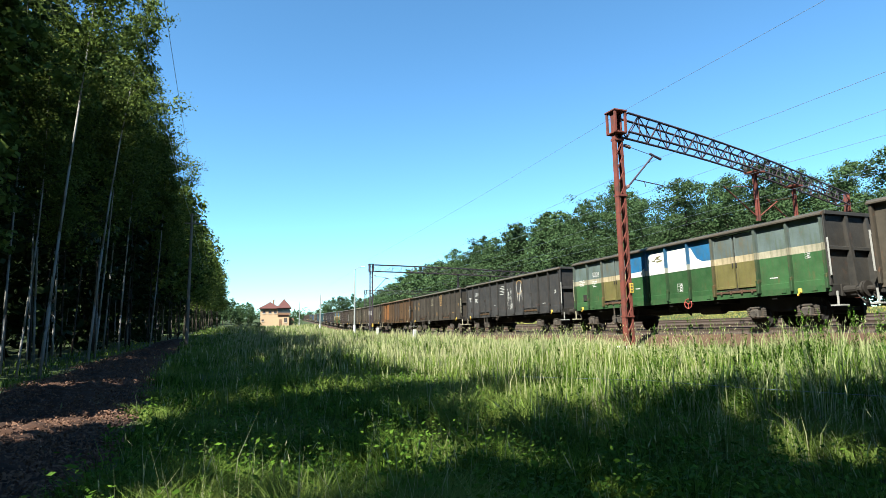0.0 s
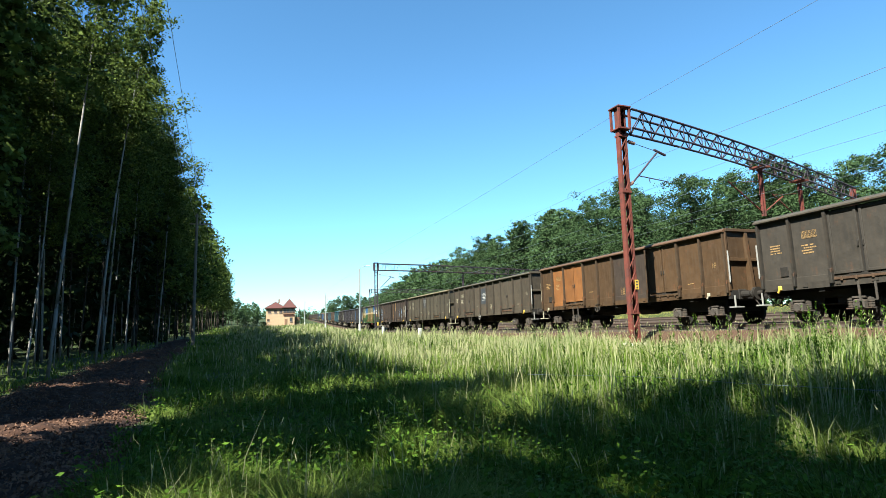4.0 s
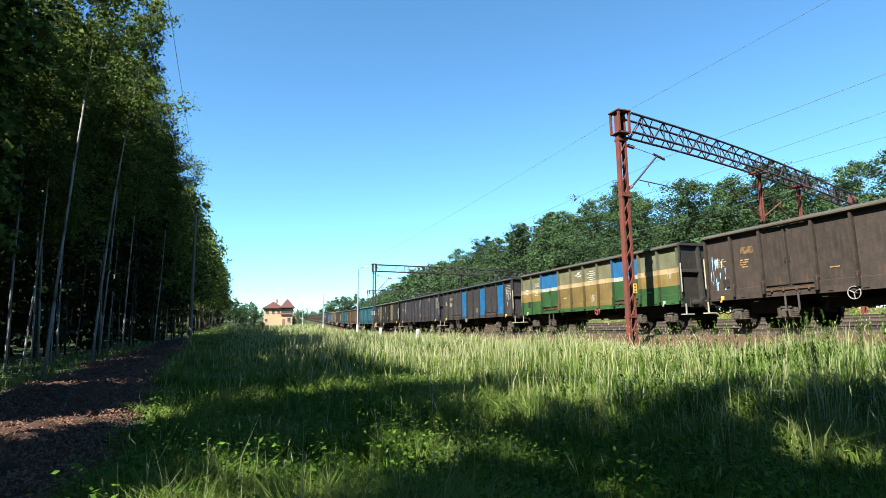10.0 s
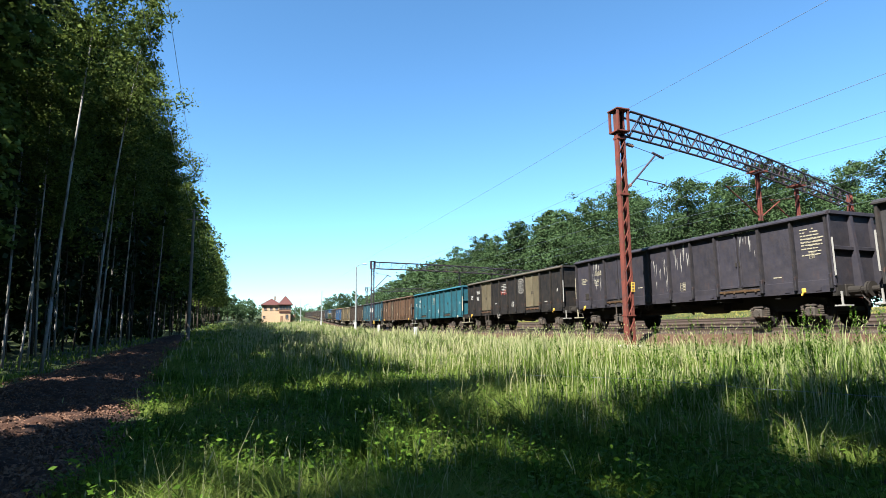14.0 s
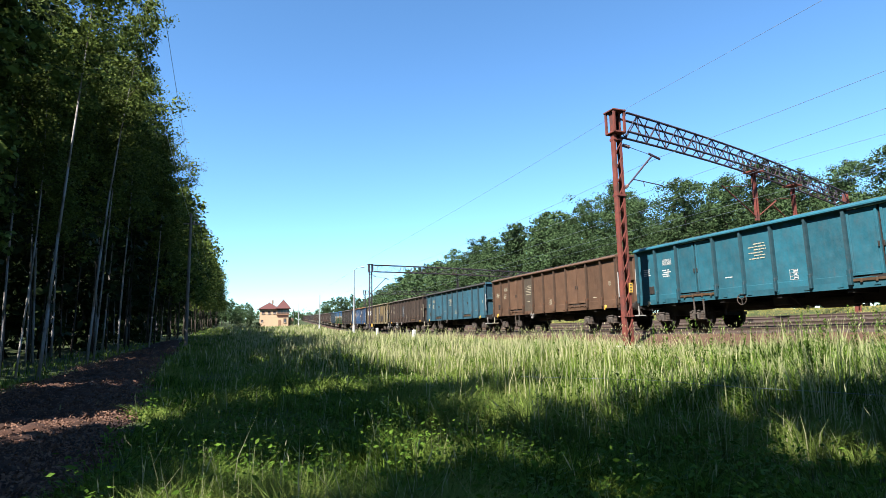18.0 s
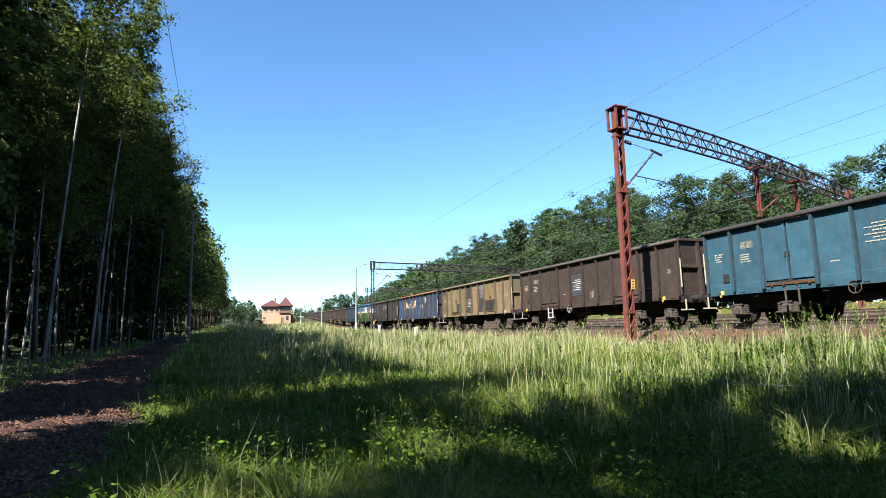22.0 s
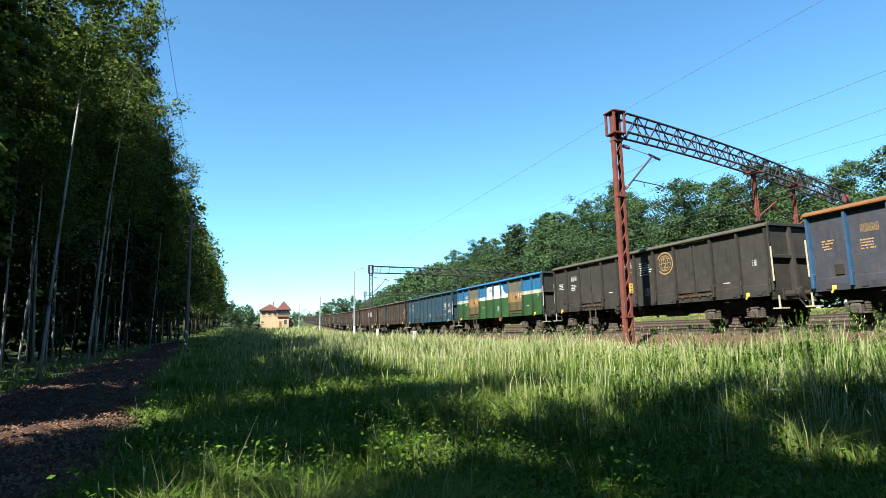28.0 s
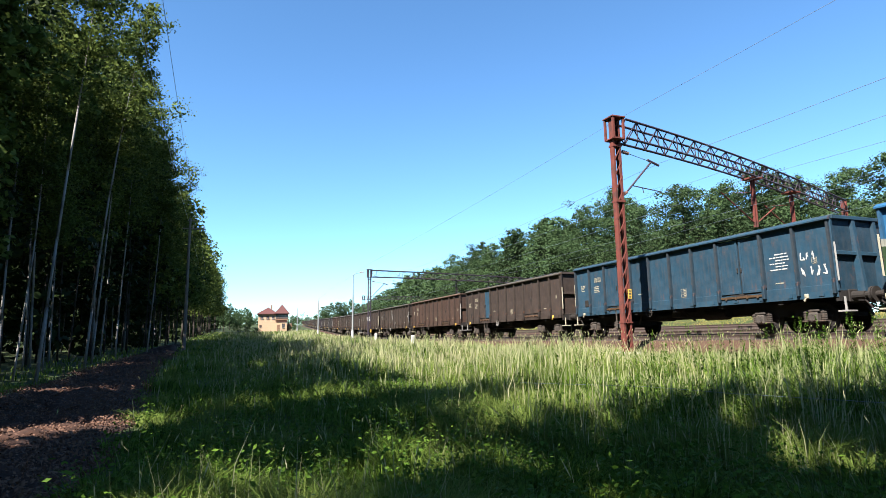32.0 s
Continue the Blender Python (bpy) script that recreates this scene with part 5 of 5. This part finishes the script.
# beside and behind the standing place: unseen slim trees, added with gaps to shape sun and shade
for y, sc in ((-30, 1.0), (-26, 1.1), (-22, 0.95), (-17, 1.1), (-12, 1.0), (-9.5, 1.1), (-6.6, 1.1)):
    stand(FAR_BIRCHES[rnd.randrange(3)], edge(y) - rnd.uniform(0, 0.6), y, sc, BIRCH_BARK, BIRCH_LEAF, "unseen slender birch at the forest edge, added to shape the shade", "tree", "forest edge trees")
for kinds, y, sc in ((MID, -4.6, 1.12), (HIGH, -1.9, 1.06), (MID, 2.5, 0.9), (SLIM, 3.8, 0.86), (SLIM, 5.2, 0.84), (TALL, 8.4, 0.8), (SLIM, 9.6, 0.82), (SLIM, 10.6, 0.8), (SLIM, 11.9, 0.82), (SLIM, 13.1, 0.8), (TALL, 14.3, 0.8), (SLIM, 15.6, 0.74), (SLIM, 16.9, 0.82), (SLIM, 18.2, 0.84), (SLIM, 19.6, 0.84)):
    stand(kinds[rnd.randrange(2)], edge(y) - rnd.uniform(0, 0.5), y, sc, BIRCH_BARK, BIRCH_LEAF, "unseen slender birch at the forest edge, added to shape the shade", "tree", "forest edge trees")
for x, y, sc in ((-10.2, -4.4, 0.95), (-10.6, -5.6, 0.9), (-10.4, 2.4, 0.76), (-10.6, 7.7, 0.7), (-10.2, 9.6, 0.75), (-10.8, 11.0, 0.6), (-9.8, 14.8, 0.6), (-10.4, 16.6, 0.75), (-10.0, 19.0, 0.7)):
    stand(SLIM[rnd.randrange(2)], x, y, sc, BARK, BIRCH_LEAF, "unseen slender tree behind the forest edge, added for shade", "tree", "forest edge trees")
# low unseen trees added further inside, to keep the forest floor in the shade
deep = random.Random(23)
for x, top in ((-13.2, 9.6), (-16.0, 11.6), (-19.0, 13.5)):
    y = -5.0
    while y < 20:
        stand(INNER_NEAR[deep.randrange(2)], x + deep.uniform(-0.8, 0.8), y, top / 19.0 * deep.uniform(0.85, 1.0), BARK, BIRCH_LEAF, "low unseen tree added to shade the forest floor", "tree", "inner forest trees")
        y += deep.uniform(1.7, 2.6)
# the pale trunks that stand out at the forest's edge
for x, y, sc, tilt, kind in ((-5.35, 22.3, 0.84, 4.5, 0), (-5.3, 29.4, 0.9, 4.2, 1), (-5.7, 33.5, 0.8, 1.0, 0), (-6.2, 23.4, 0.6, 2.0, 1), (-6.9, 24.2, 0.7, 0.5, 0), (-6.5, 28.0, 0.45, 1.0, 1), (-5.6, 40.6, 0.85, 1.0, 0), (-5.0, 52.5, 0.9, 1.6, 1)):
    stand(PALE[kind], x, y, sc, BIRCH_BARK, BIRCH_LEAF, "tall leaning birch with a bare pale trunk", "tree", "forest edge trees", tilt)
y = 20.5
while y < 210:
    gap = 2.0 if y < 60 else 3.4
    stand(BIRCHES[rnd.randrange(4)] if y < 65 else FAR_BIRCHES[rnd.randrange(3)], edge(y) - rnd.uniform(0.3, 2.2) - (0.7 if y < 31 else 0 if y < 44 else -0.3), y, rnd.uniform(0.88, 1.05) * (0.64 if y < 26 else 0.8 if y < 32 else 1 if y < 44 else 1.05), BIRCH_BARK if rnd.random() < 0.25 and y < 60 else BARK, BIRCH_LEAF, "tall slender birch at the forest edge", "tree", "forest edge trees", rnd.uniform(-1.5, 1.2))
    y += gap * rnd.uniform(0.7, 1.4)
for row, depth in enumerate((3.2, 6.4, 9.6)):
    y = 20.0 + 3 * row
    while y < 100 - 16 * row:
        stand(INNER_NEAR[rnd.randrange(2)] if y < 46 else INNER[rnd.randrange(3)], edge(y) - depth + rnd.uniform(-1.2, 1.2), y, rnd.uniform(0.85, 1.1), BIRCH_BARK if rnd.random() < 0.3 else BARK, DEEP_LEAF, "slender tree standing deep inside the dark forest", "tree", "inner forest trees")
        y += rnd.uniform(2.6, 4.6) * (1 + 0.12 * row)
# two unseen low trees, added to block the sun from the nearest grass
for y in (-0.7, -1.5):
    stand(SLIM[0], edge(y) - 0.3, y, 0.5, BARK, BIRCH_LEAF, "low unseen birch added to shade the near grass", "tree", "forest edge trees")
rnd = random.Random(29)


def crest(y):
    """The height of the wood beyond the railway, y metres up the line."""
    return float(np.interp(y, [20, 25.3, 27, 28.9, 31, 37, 41, 45, 48, 57, 63, 69, 72, 79, 86, 89, 95, 104, 117, 123, 138, 157, 186, 220, 260],
                           [9.8, 10.2, 9.2, 11.2, 11.0, 12.6, 13.8, 13.6, 12.5, 14.4, 14.8, 13.8, 15.2, 15, 15.2, 16.2, 14.6, 15, 14.2, 12.8, 13.2, 14.6, 12.2, 9.8, 7.6]) + 1.5) / 14.5


y = 2.0
while y < 262:
    x = 45.0 + float(bend(y)) * 0.8 + rnd.uniform(-1.0, 1.6)
    stand(NEAR_OAKS[rnd.randrange(4)] if y < 62 else OAKS[rnd.randrange(4)] if y < 125 else FAR_OAKS[rnd.randrange(3)], x, y, rnd.uniform(0.84, 1.03) * crest(y), BARK, OAK_LEAF, "leafy dark green tree at the far side of the railway", "tree", "trees beyond the railway")
    y += rnd.uniform(3.0, 4.4)
y = -6.0
while y < 110:
    stand(OAKS[rnd.randrange(4)] if y < 60 else FAR_OAKS[rnd.randrange(3)], 49.5 + float(bend(y)) * 0.8 + rnd.uniform(-1.5, 1.5), y, rnd.uniform(0.72, 0.9) * crest(y), BARK, OAK_LEAF, "leafy dark green tree at the far side of the railway", "tree", "trees beyond the railway")
    y += rnd.uniform(2.8, 4.0)
for x0, x1, yy, n, lo, hi in ((-16, 5, 235, 16, 0.6, 0.86), (5, 14, 260, 5, 0.42, 0.6), (38, 68, 420, 11, 0.35, 0.6), (70, 112, 410, 15, 0.9, 1.15)):
    for i in range(n):
        x = x0 + (x1 - x0) * (i + rnd.random()) / n
        stand(FAR_OAKS[rnd.randrange(3)], x, yy + rnd.uniform(-8, 8), rnd.uniform(lo, hi), BARK, OAK_LEAF, "distant dark green tree behind the signal box", "tree", "distant trees")
bush = tree_meshes(99, 2.2, 0.05, 1.3, 900, 0.12, 14, 0.0, 0.012, 0.6)
for x, y, s in ((9.5, 150, 0.8), (24.5, 196, 1.0), (6, 190, 1.3), (10, 196, 1.0)):
    stand(bush, x, y, s, BARK, OAK_LEAF, "low green bush in the meadow", "bush", "meadow bushes")


def woods(name, seed, count, spots, size, high, words, trunks, leaf=OAK_LEAF):
    """Many leaf sprays about scattered crowns, with bare stems: wood too deep to tell trees apart."""
    rs = np.random.RandomState(seed)
    px, py, pz, pr = spots(rs)
    k = rs.randint(0, len(px), count)
    g = rs.randn(count, 3)
    g *= rs.rand(count, 1) ** 0.45 / np.linalg.norm(g, axis=1)[:, None]
    c = np.stack([px[k], py[k], pz[k]], -1) + g * (pr[k] * 1.0)[:, None] * (1, 1, high)
    d = rs.randn(count, 3)
    d /= np.linalg.norm(d, axis=1)[:, None]
    e = np.cross(d, rs.randn(count, 3))
    e /= np.linalg.norm(e, axis=1)[:, None]
    s = size * rs.uniform(0.6, 1.3, (count, 1))
    v = np.stack([c - d * s, c + e * s * 0.6, c + d * s, c - e * s * 0.6], 1).reshape(-1, 3)
    tagged(put(name, sheet(name, v, np.arange(count * 4).reshape(-1, 4)), leaf), words, "woods", kind="stuff")
    if trunks:
        n = len(px)
        z0, z1 = land(px, py) - 0.2, pz
        w = rs.uniform(0.07, 0.13, n)
        ring = np.array([[-1, -1], [1, -1], [1, 1], [-1, 1]])
        lean = rs.randn(n, 2) * 0.5
        lo = np.stack([px[:, None] + ring[:, 0] * w[:, None], py[:, None] + ring[:, 1] * w[:, None], np.repeat(z0[:, None], 4, 1)], -1)
        hi = np.stack([px[:, None] + lean[:, :1] + ring[:, 0] * w[:, None] * 0.5, py[:, None] + lean[:, 1:] + ring[:, 1] * w[:, None] * 0.5, np.repeat(z1[:, None], 4, 1)], -1)
        v = np.concatenate([lo, hi], 1).reshape(-1, 3)
        f = np.array([[0, 1, 5, 4], [1, 2, 6, 5], [2, 3, 7, 6], [3, 0, 4, 7]])
        tagged(put(name + "_stems", sheet(name + "_stems", v, (f[None] + 8 * np.arange(n)[:, None, None]).reshape(-1, 4)), BARK), "thin dark stems deep in the forest", "woods", kind="stuff")


def deep(rs):
    y = rs.uniform(-30, 300, 520)
    x = -14.5 - 26 * rs.rand(520) + 0.028 * np.maximum(y, 0) + 0.012 * np.maximum(y - 55, 0)
    return x, y, land(x, y) + rs.uniform(1, 16, 520) * np.where(y < 18, 0.55, 1), rs.uniform(2.2, 3.6, 520) * np.where(y < 18, 0.6, 1)


def low(rs):
    y = rs.uniform(-25, 260, 1400)
    x = -9.4 - 30 * rs.rand(1400) ** 1.0 + 0.028 * np.maximum(y, 0) + 0.012 * np.maximum(y - 55, 0)
    return x, y, land(x, y) + np.where(x < -16, 6.5, 4.5) * rs.rand(1400) ** 1.2, rs.uniform(0.8, 1.8, 1400)


def beyond(rs):
    y = rs.uniform(-35, 300, 300)
    x = 51 + 10 * rs.rand(300) + bend(y) * 0.8
    return x, y, land(x, y) + 10 * rs.rand(300) ** 1.7 * np.where(y < 27, 0.60, np.where(y < 46, 0.72, 0.95)), rs.uniform(2.0, 3.4, 300)


def thicket(rs):
    y = rs.uniform(-35, 260, 760)
    x = 42 + 12 * rs.rand(760) + bend(y) * 0.8
    return x, y, land(x, y) + 3.4 * rs.rand(760), rs.uniform(0.8, 1.8, 760)


# darkened leaf sprays stand in for the shade inside the woods
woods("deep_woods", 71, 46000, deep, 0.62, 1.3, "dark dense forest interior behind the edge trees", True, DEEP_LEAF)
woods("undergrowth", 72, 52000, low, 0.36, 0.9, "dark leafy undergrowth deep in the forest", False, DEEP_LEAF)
woods("woods_beyond", 73, 46000, beyond, 0.28, 1.0, "dense wood beyond the railway, darkened for its inner shade", True, DEEP_LEAF)
woods("thicket", 74, 34000, thicket, 0.18, 0.8, "green thicket at the foot of the wood", False)


def horizon(rs):
    x = np.concatenate([rs.uniform(8, 190, 170), rs.uniform(-40, 14, 60)])
    y = np.concatenate([rs.uniform(430, 470, 170), rs.uniform(270, 300, 60)])
    return x, y, land(x, y) + rs.uniform(1, 7, 230), rs.uniform(2.2, 4.2, 230)


woods("distant_woods", 75, 9000, horizon, 0.7, 1.0, "distant low tree line on the horizon", False)


# ---- meadow ----
def blades(seed, count, near, far, height, width, droop, keep, a0=-0.40, a1=1.15, shrink=1.0, even=None, spread=0.0005):
    """Bent blades of grass, thicker on the ground near by. keep: which places bear them; even: a strip sown evenly."""
    rs = np.random.RandomState(seed)
    r = near * (far / near) ** rs.rand(count)
    a = rs.uniform(a0, a1, count)
    x, y = r * np.sin(a), r * np.cos(a)
    if even:
        y = rs.uniform(near, far, count)
        x = RAIL_X + bend(y) + rs.uniform(*even, count)
        r = np.hypot(x, y)
    ok = keep(x, y, rs)
    x, y, r = x[ok], y[ok], r[ok]
    n = len(x)
    # tufts: blades of one tuft share a height and spread from its middle
    size = 0.34 + 0.008 * r
    cx, cy = np.floor(x / size), np.floor(y / size)

    def chance(k):
        v = np.sin(cx * 127.1 + cy * 311.7 + k * 74.7) * 43758.5453
        return v - np.floor(v)
    mx, my = (cx + 0.2 + 0.6 * chance(1)) * size, (cy + 0.2 + 0.6 * chance(2)) * size
    patch = 0.75 + 0.35 * np.sin(x * 0.8 + 1) * np.sin(y * 0.55) + 0.2 * np.sin(x * 2.3 + y * 1.7)
    patch = patch * (0.62 + 0.66 * chance(3)) * np.clip(0.72 + 0.06 * (x - 1.5), 0.72, 1.06)
    patch = patch * np.where(RAIL_X + bend(y) - x < 7.5, 0.78, 1)
    h = height * np.clip(patch, 0.30, 1.4) * rs.uniform(0.55, 1.25, n) * np.where(r > 40, shrink, 1)
    w = (width + spread * r) * rs.uniform(0.7, 1.3, n)
    t = np.arctan2(y - my, x - mx) + rs.randn(n) * 0.55 + 0.5 * chance(4)
    lean = h * droop * rs.uniform(0.2, 1.5, n) * (0.6 + 0.9 * chance(5))
    face = rs.uniform(0, 2 * np.pi, n)
    p = np.stack([x, y, land(x, y) - 0.02], -1)
    d = np.stack([np.cos(t), np.sin(t), np.zeros(n)], -1)
    s = np.stack([np.cos(face), np.sin(face), np.zeros(n)], -1) * w[:, None]
    up = np.array([0, 0, 1.0])
    m = p + up * (h * 0.55)[:, None] + d * (lean * 0.25)[:, None]
    e = p + up * (h * np.sqrt(np.clip(1 - droop * 0.4, 0.3, 1)))[:, None] + d * lean[:, None]
    v = np.stack([p - s, p + s, m + s * 0.8, m - s * 0.8, e], 1).reshape(-1, 3)
    i = np.arange(n)[:, None] * 5
    tri = np.concatenate([i + [[0, 1, 2]], i + [[0, 2, 3]], i + [[3, 2, 4]]])
    return v, tri


def meadow(x, y, rs):
    edge_l = path_mid(y) + path_half(y) + 0.25 * np.sin(y * 2.1)
    return ((x > edge_l) | (y > 75) & (x > -4)) & (x < RAIL_X + bend(y) - 3.0 + 0.5 * rs.rand(len(x)))


def around(x, y, rs):
    return (x > path_mid(y) + path_half(y)) & (np.hypot(x, y) > 0.5) & (x < 12)


def straws(x, y, rs):
    thin = 0.03 + 0.5 * np.clip((x - bend(y) - 4) / 7, 0, 1) + 0.65 * np.clip((y - 12) / 16, 0, 1) * np.clip((x + 1) / 5, 0.1, 1)
    return meadow(x, y, rs) & (rs.rand(len(x)) < thin)


def fringe(x, y, rs):
    return (x < path_mid(y) - path_half(y)) & (x > path_mid(y) - path_half(y) - 3.8 * rs.rand(len(x)) - 0.2) & (y < 70)


def verge(x, y, rs):
    o = x - RAIL_X - bend(y)
    return ((o > 18.2) & (o < 27)) & (y < 140)


VERGE = leafy("verge_grass", (0.15, 0.145, 0.04), (0.21, 0.19, 0.06), (0.23, 0.19, 0.07), 0.3)
for seed, args, mat, words in (
    (1, (300000, 2.0, 190, 0.54, 0.0026, 0.62, meadow), GRASS, "long lush green meadow grass, uncut"),
    (2, (150000, 3.0, 190, 0.80, 0.0011, 0.22, straws, -0.4, 1.15, 1.0, None, 0.00062), STRAW, "pale green grass stems among the meadow grass"),
    (3, (30000, 6.0, 75, 0.50, 0.004, 0.4, fringe, -0.75, 0.1), GRASS, "tufts of green grass along the forest edge"),
    (4, (40000, 8.0, 95, 0.22, 0.007, 0.4, verge, 0.3, 1.2, 1.0, (18.0, 27.0), 0.0002), VERGE, "pale green grass along the far side of the tracks"),
    (5, (16000, 0.5, 14, 0.5, 0.006, 0.45, around, 1.0, 6.0), GRASS, "rank green grass round the standing place"),
):
    v, f = blades(seed, *args)
    tagged(put("grass", sheet("grass", v, f), mat), words, "grass", kind="stuff")


# seed heads on the tall stems and leafy herbs between them
def heads(seed, count):
    rs = np.random.RandomState(seed)
    r = 3.0 * (40 / 3.0) ** rs.rand(count)
    a = rs.uniform(-0.35, 1.1, count)
    x, y = r * np.sin(a), r * np.cos(a)
    ok = straws(x, y, rs)
    x, y, r = x[ok], y[ok], r[ok]
    n = len(x)
    c = np.stack([x, y, land(x, y) + rs.uniform(0.55, 0.95, n)], -1)
    d = np.stack([rs.randn(n) * 0.4, rs.randn(n) * 0.4, np.ones(n)], -1) * rs.uniform(0.018, 0.05, (n, 1))
    e = rs.randn(n, 3)
    e = np.cross(e, d)
    e *= (0.0028 + 0.0003 * r)[:, None] / np.linalg.norm(e, axis=1)[:, None]
    v = np.stack([c - d, c + e, c + d, c - e], 1).reshape(-1, 3)
    return v, np.arange(n * 4).reshape(-1, 4)


v, f = heads(31, 20000)
tagged(put("seed_heads", sheet("seed_heads", v, f), STRAW), "pale seed heads on tall grass stems", "grass", kind="stuff")


def herbs(seed, plants, leaves):
    rs = np.random.RandomState(seed)
    r = 2.6 * (22 / 2.6) ** rs.rand(plants)
    a = rs.uniform(-0.25, 1.1, plants)
    x, y = r * np.sin(a), r * np.cos(a)
    ok = meadow(x, y, rs)
    x, y = x[ok], y[ok]
    n = len(x)
    h = rs.uniform(0.2, 0.62, n)
    base = np.stack([x, y, land(x, y)], -1)
    u = rs.rand(n, leaves)
    c = base[:, None] + np.stack([rs.randn(n, leaves) * 0.09, rs.randn(n, leaves) * 0.09, u * h[:, None]], -1)
    d = rs.randn(n, leaves, 3) * (1, 1, 0.5)
    d /= np.linalg.norm(d, axis=2)[..., None]
    e = np.cross(d, rs.randn(n, leaves, 3) * 0.5 + (0, 0, 1.0))
    e /= np.linalg.norm(e, axis=2)[..., None]
    s = rs.uniform(0.018, 0.045, (n, leaves, 1)) * (1.2 - 0.5 * u[..., None])
    v = np.stack([c - d * s, c + e * s * 0.5, c + d * s, c - e * s * 0.5], 2).reshape(-1, 3)
    return v, np.arange(len(v)).reshape(-1, 4)


v, f = herbs(41, 2000, 22)
tagged(put("herbs", sheet("herbs", v, f), HERB), "leafy green weeds and herbs in the grass", "weeds", kind="stuff")


def weeds(seed, spots, leaves):
    """Tall leafy weeds in clumps: narrow leaves round upright stems."""
    rs = np.random.RandomState(seed)
    x, y = [], []
    for cx, cy, count, wide in spots:
        x.append(cx + rs.randn(count) * wide), y.append(cy + rs.randn(count) * wide)
    x, y = np.concatenate(x), np.concatenate(y)
    n = len(x)
    h = rs.uniform(0.7, 1.2, n)
    u = rs.rand(n, leaves) ** 0.8
    lean = rs.randn(n, 2) * 0.10
    c = np.stack([x[:, None] + lean[:, :1] * u, y[:, None] + lean[:, 1:] * u, land(x, y)[:, None] + u * h[:, None]], -1)
    a = rs.uniform(0, 2 * np.pi, (n, leaves))
    d = np.stack([np.cos(a), np.sin(a), rs.uniform(0.3, 1.4, (n, leaves))], -1) * rs.uniform(0.022, 0.05, (n, leaves, 1)) * (1.3 - 0.6 * u[..., None])
    e = np.stack([-np.sin(a), np.cos(a), np.zeros((n, leaves))], -1) * 0.010
    v = np.stack([c, c + d * 0.5 + e, c + d, c + d * 0.5 - e], 2).reshape(-1, 3)
    return v, np.arange(len(v)).reshape(-1, 4)


v, f = weeds(52, ((8.6, 9.4, 14, 0.35), (9.9, 8.9, 12, 0.3), (10.4, 7.7, 12, 0.3), (10.2, 6.0, 10, 0.3), (7.2, 12.6, 9, 0.5), (9.2, 12.2, 9, 0.5), (6.4, 7.2, 8, 0.5), (5.2, 6.4, 8, 0.5), (7.95, 6.5, 18, 0.22), (8.3, 6.2, 10, 0.2), (11.4, 7.3, 12, 0.3)), 70)
tagged(put("tall_weeds", sheet("tall_weeds", v, f), HERB), "clumps of tall dark green weeds in the meadow", "weeds", kind="stuff")


motions()
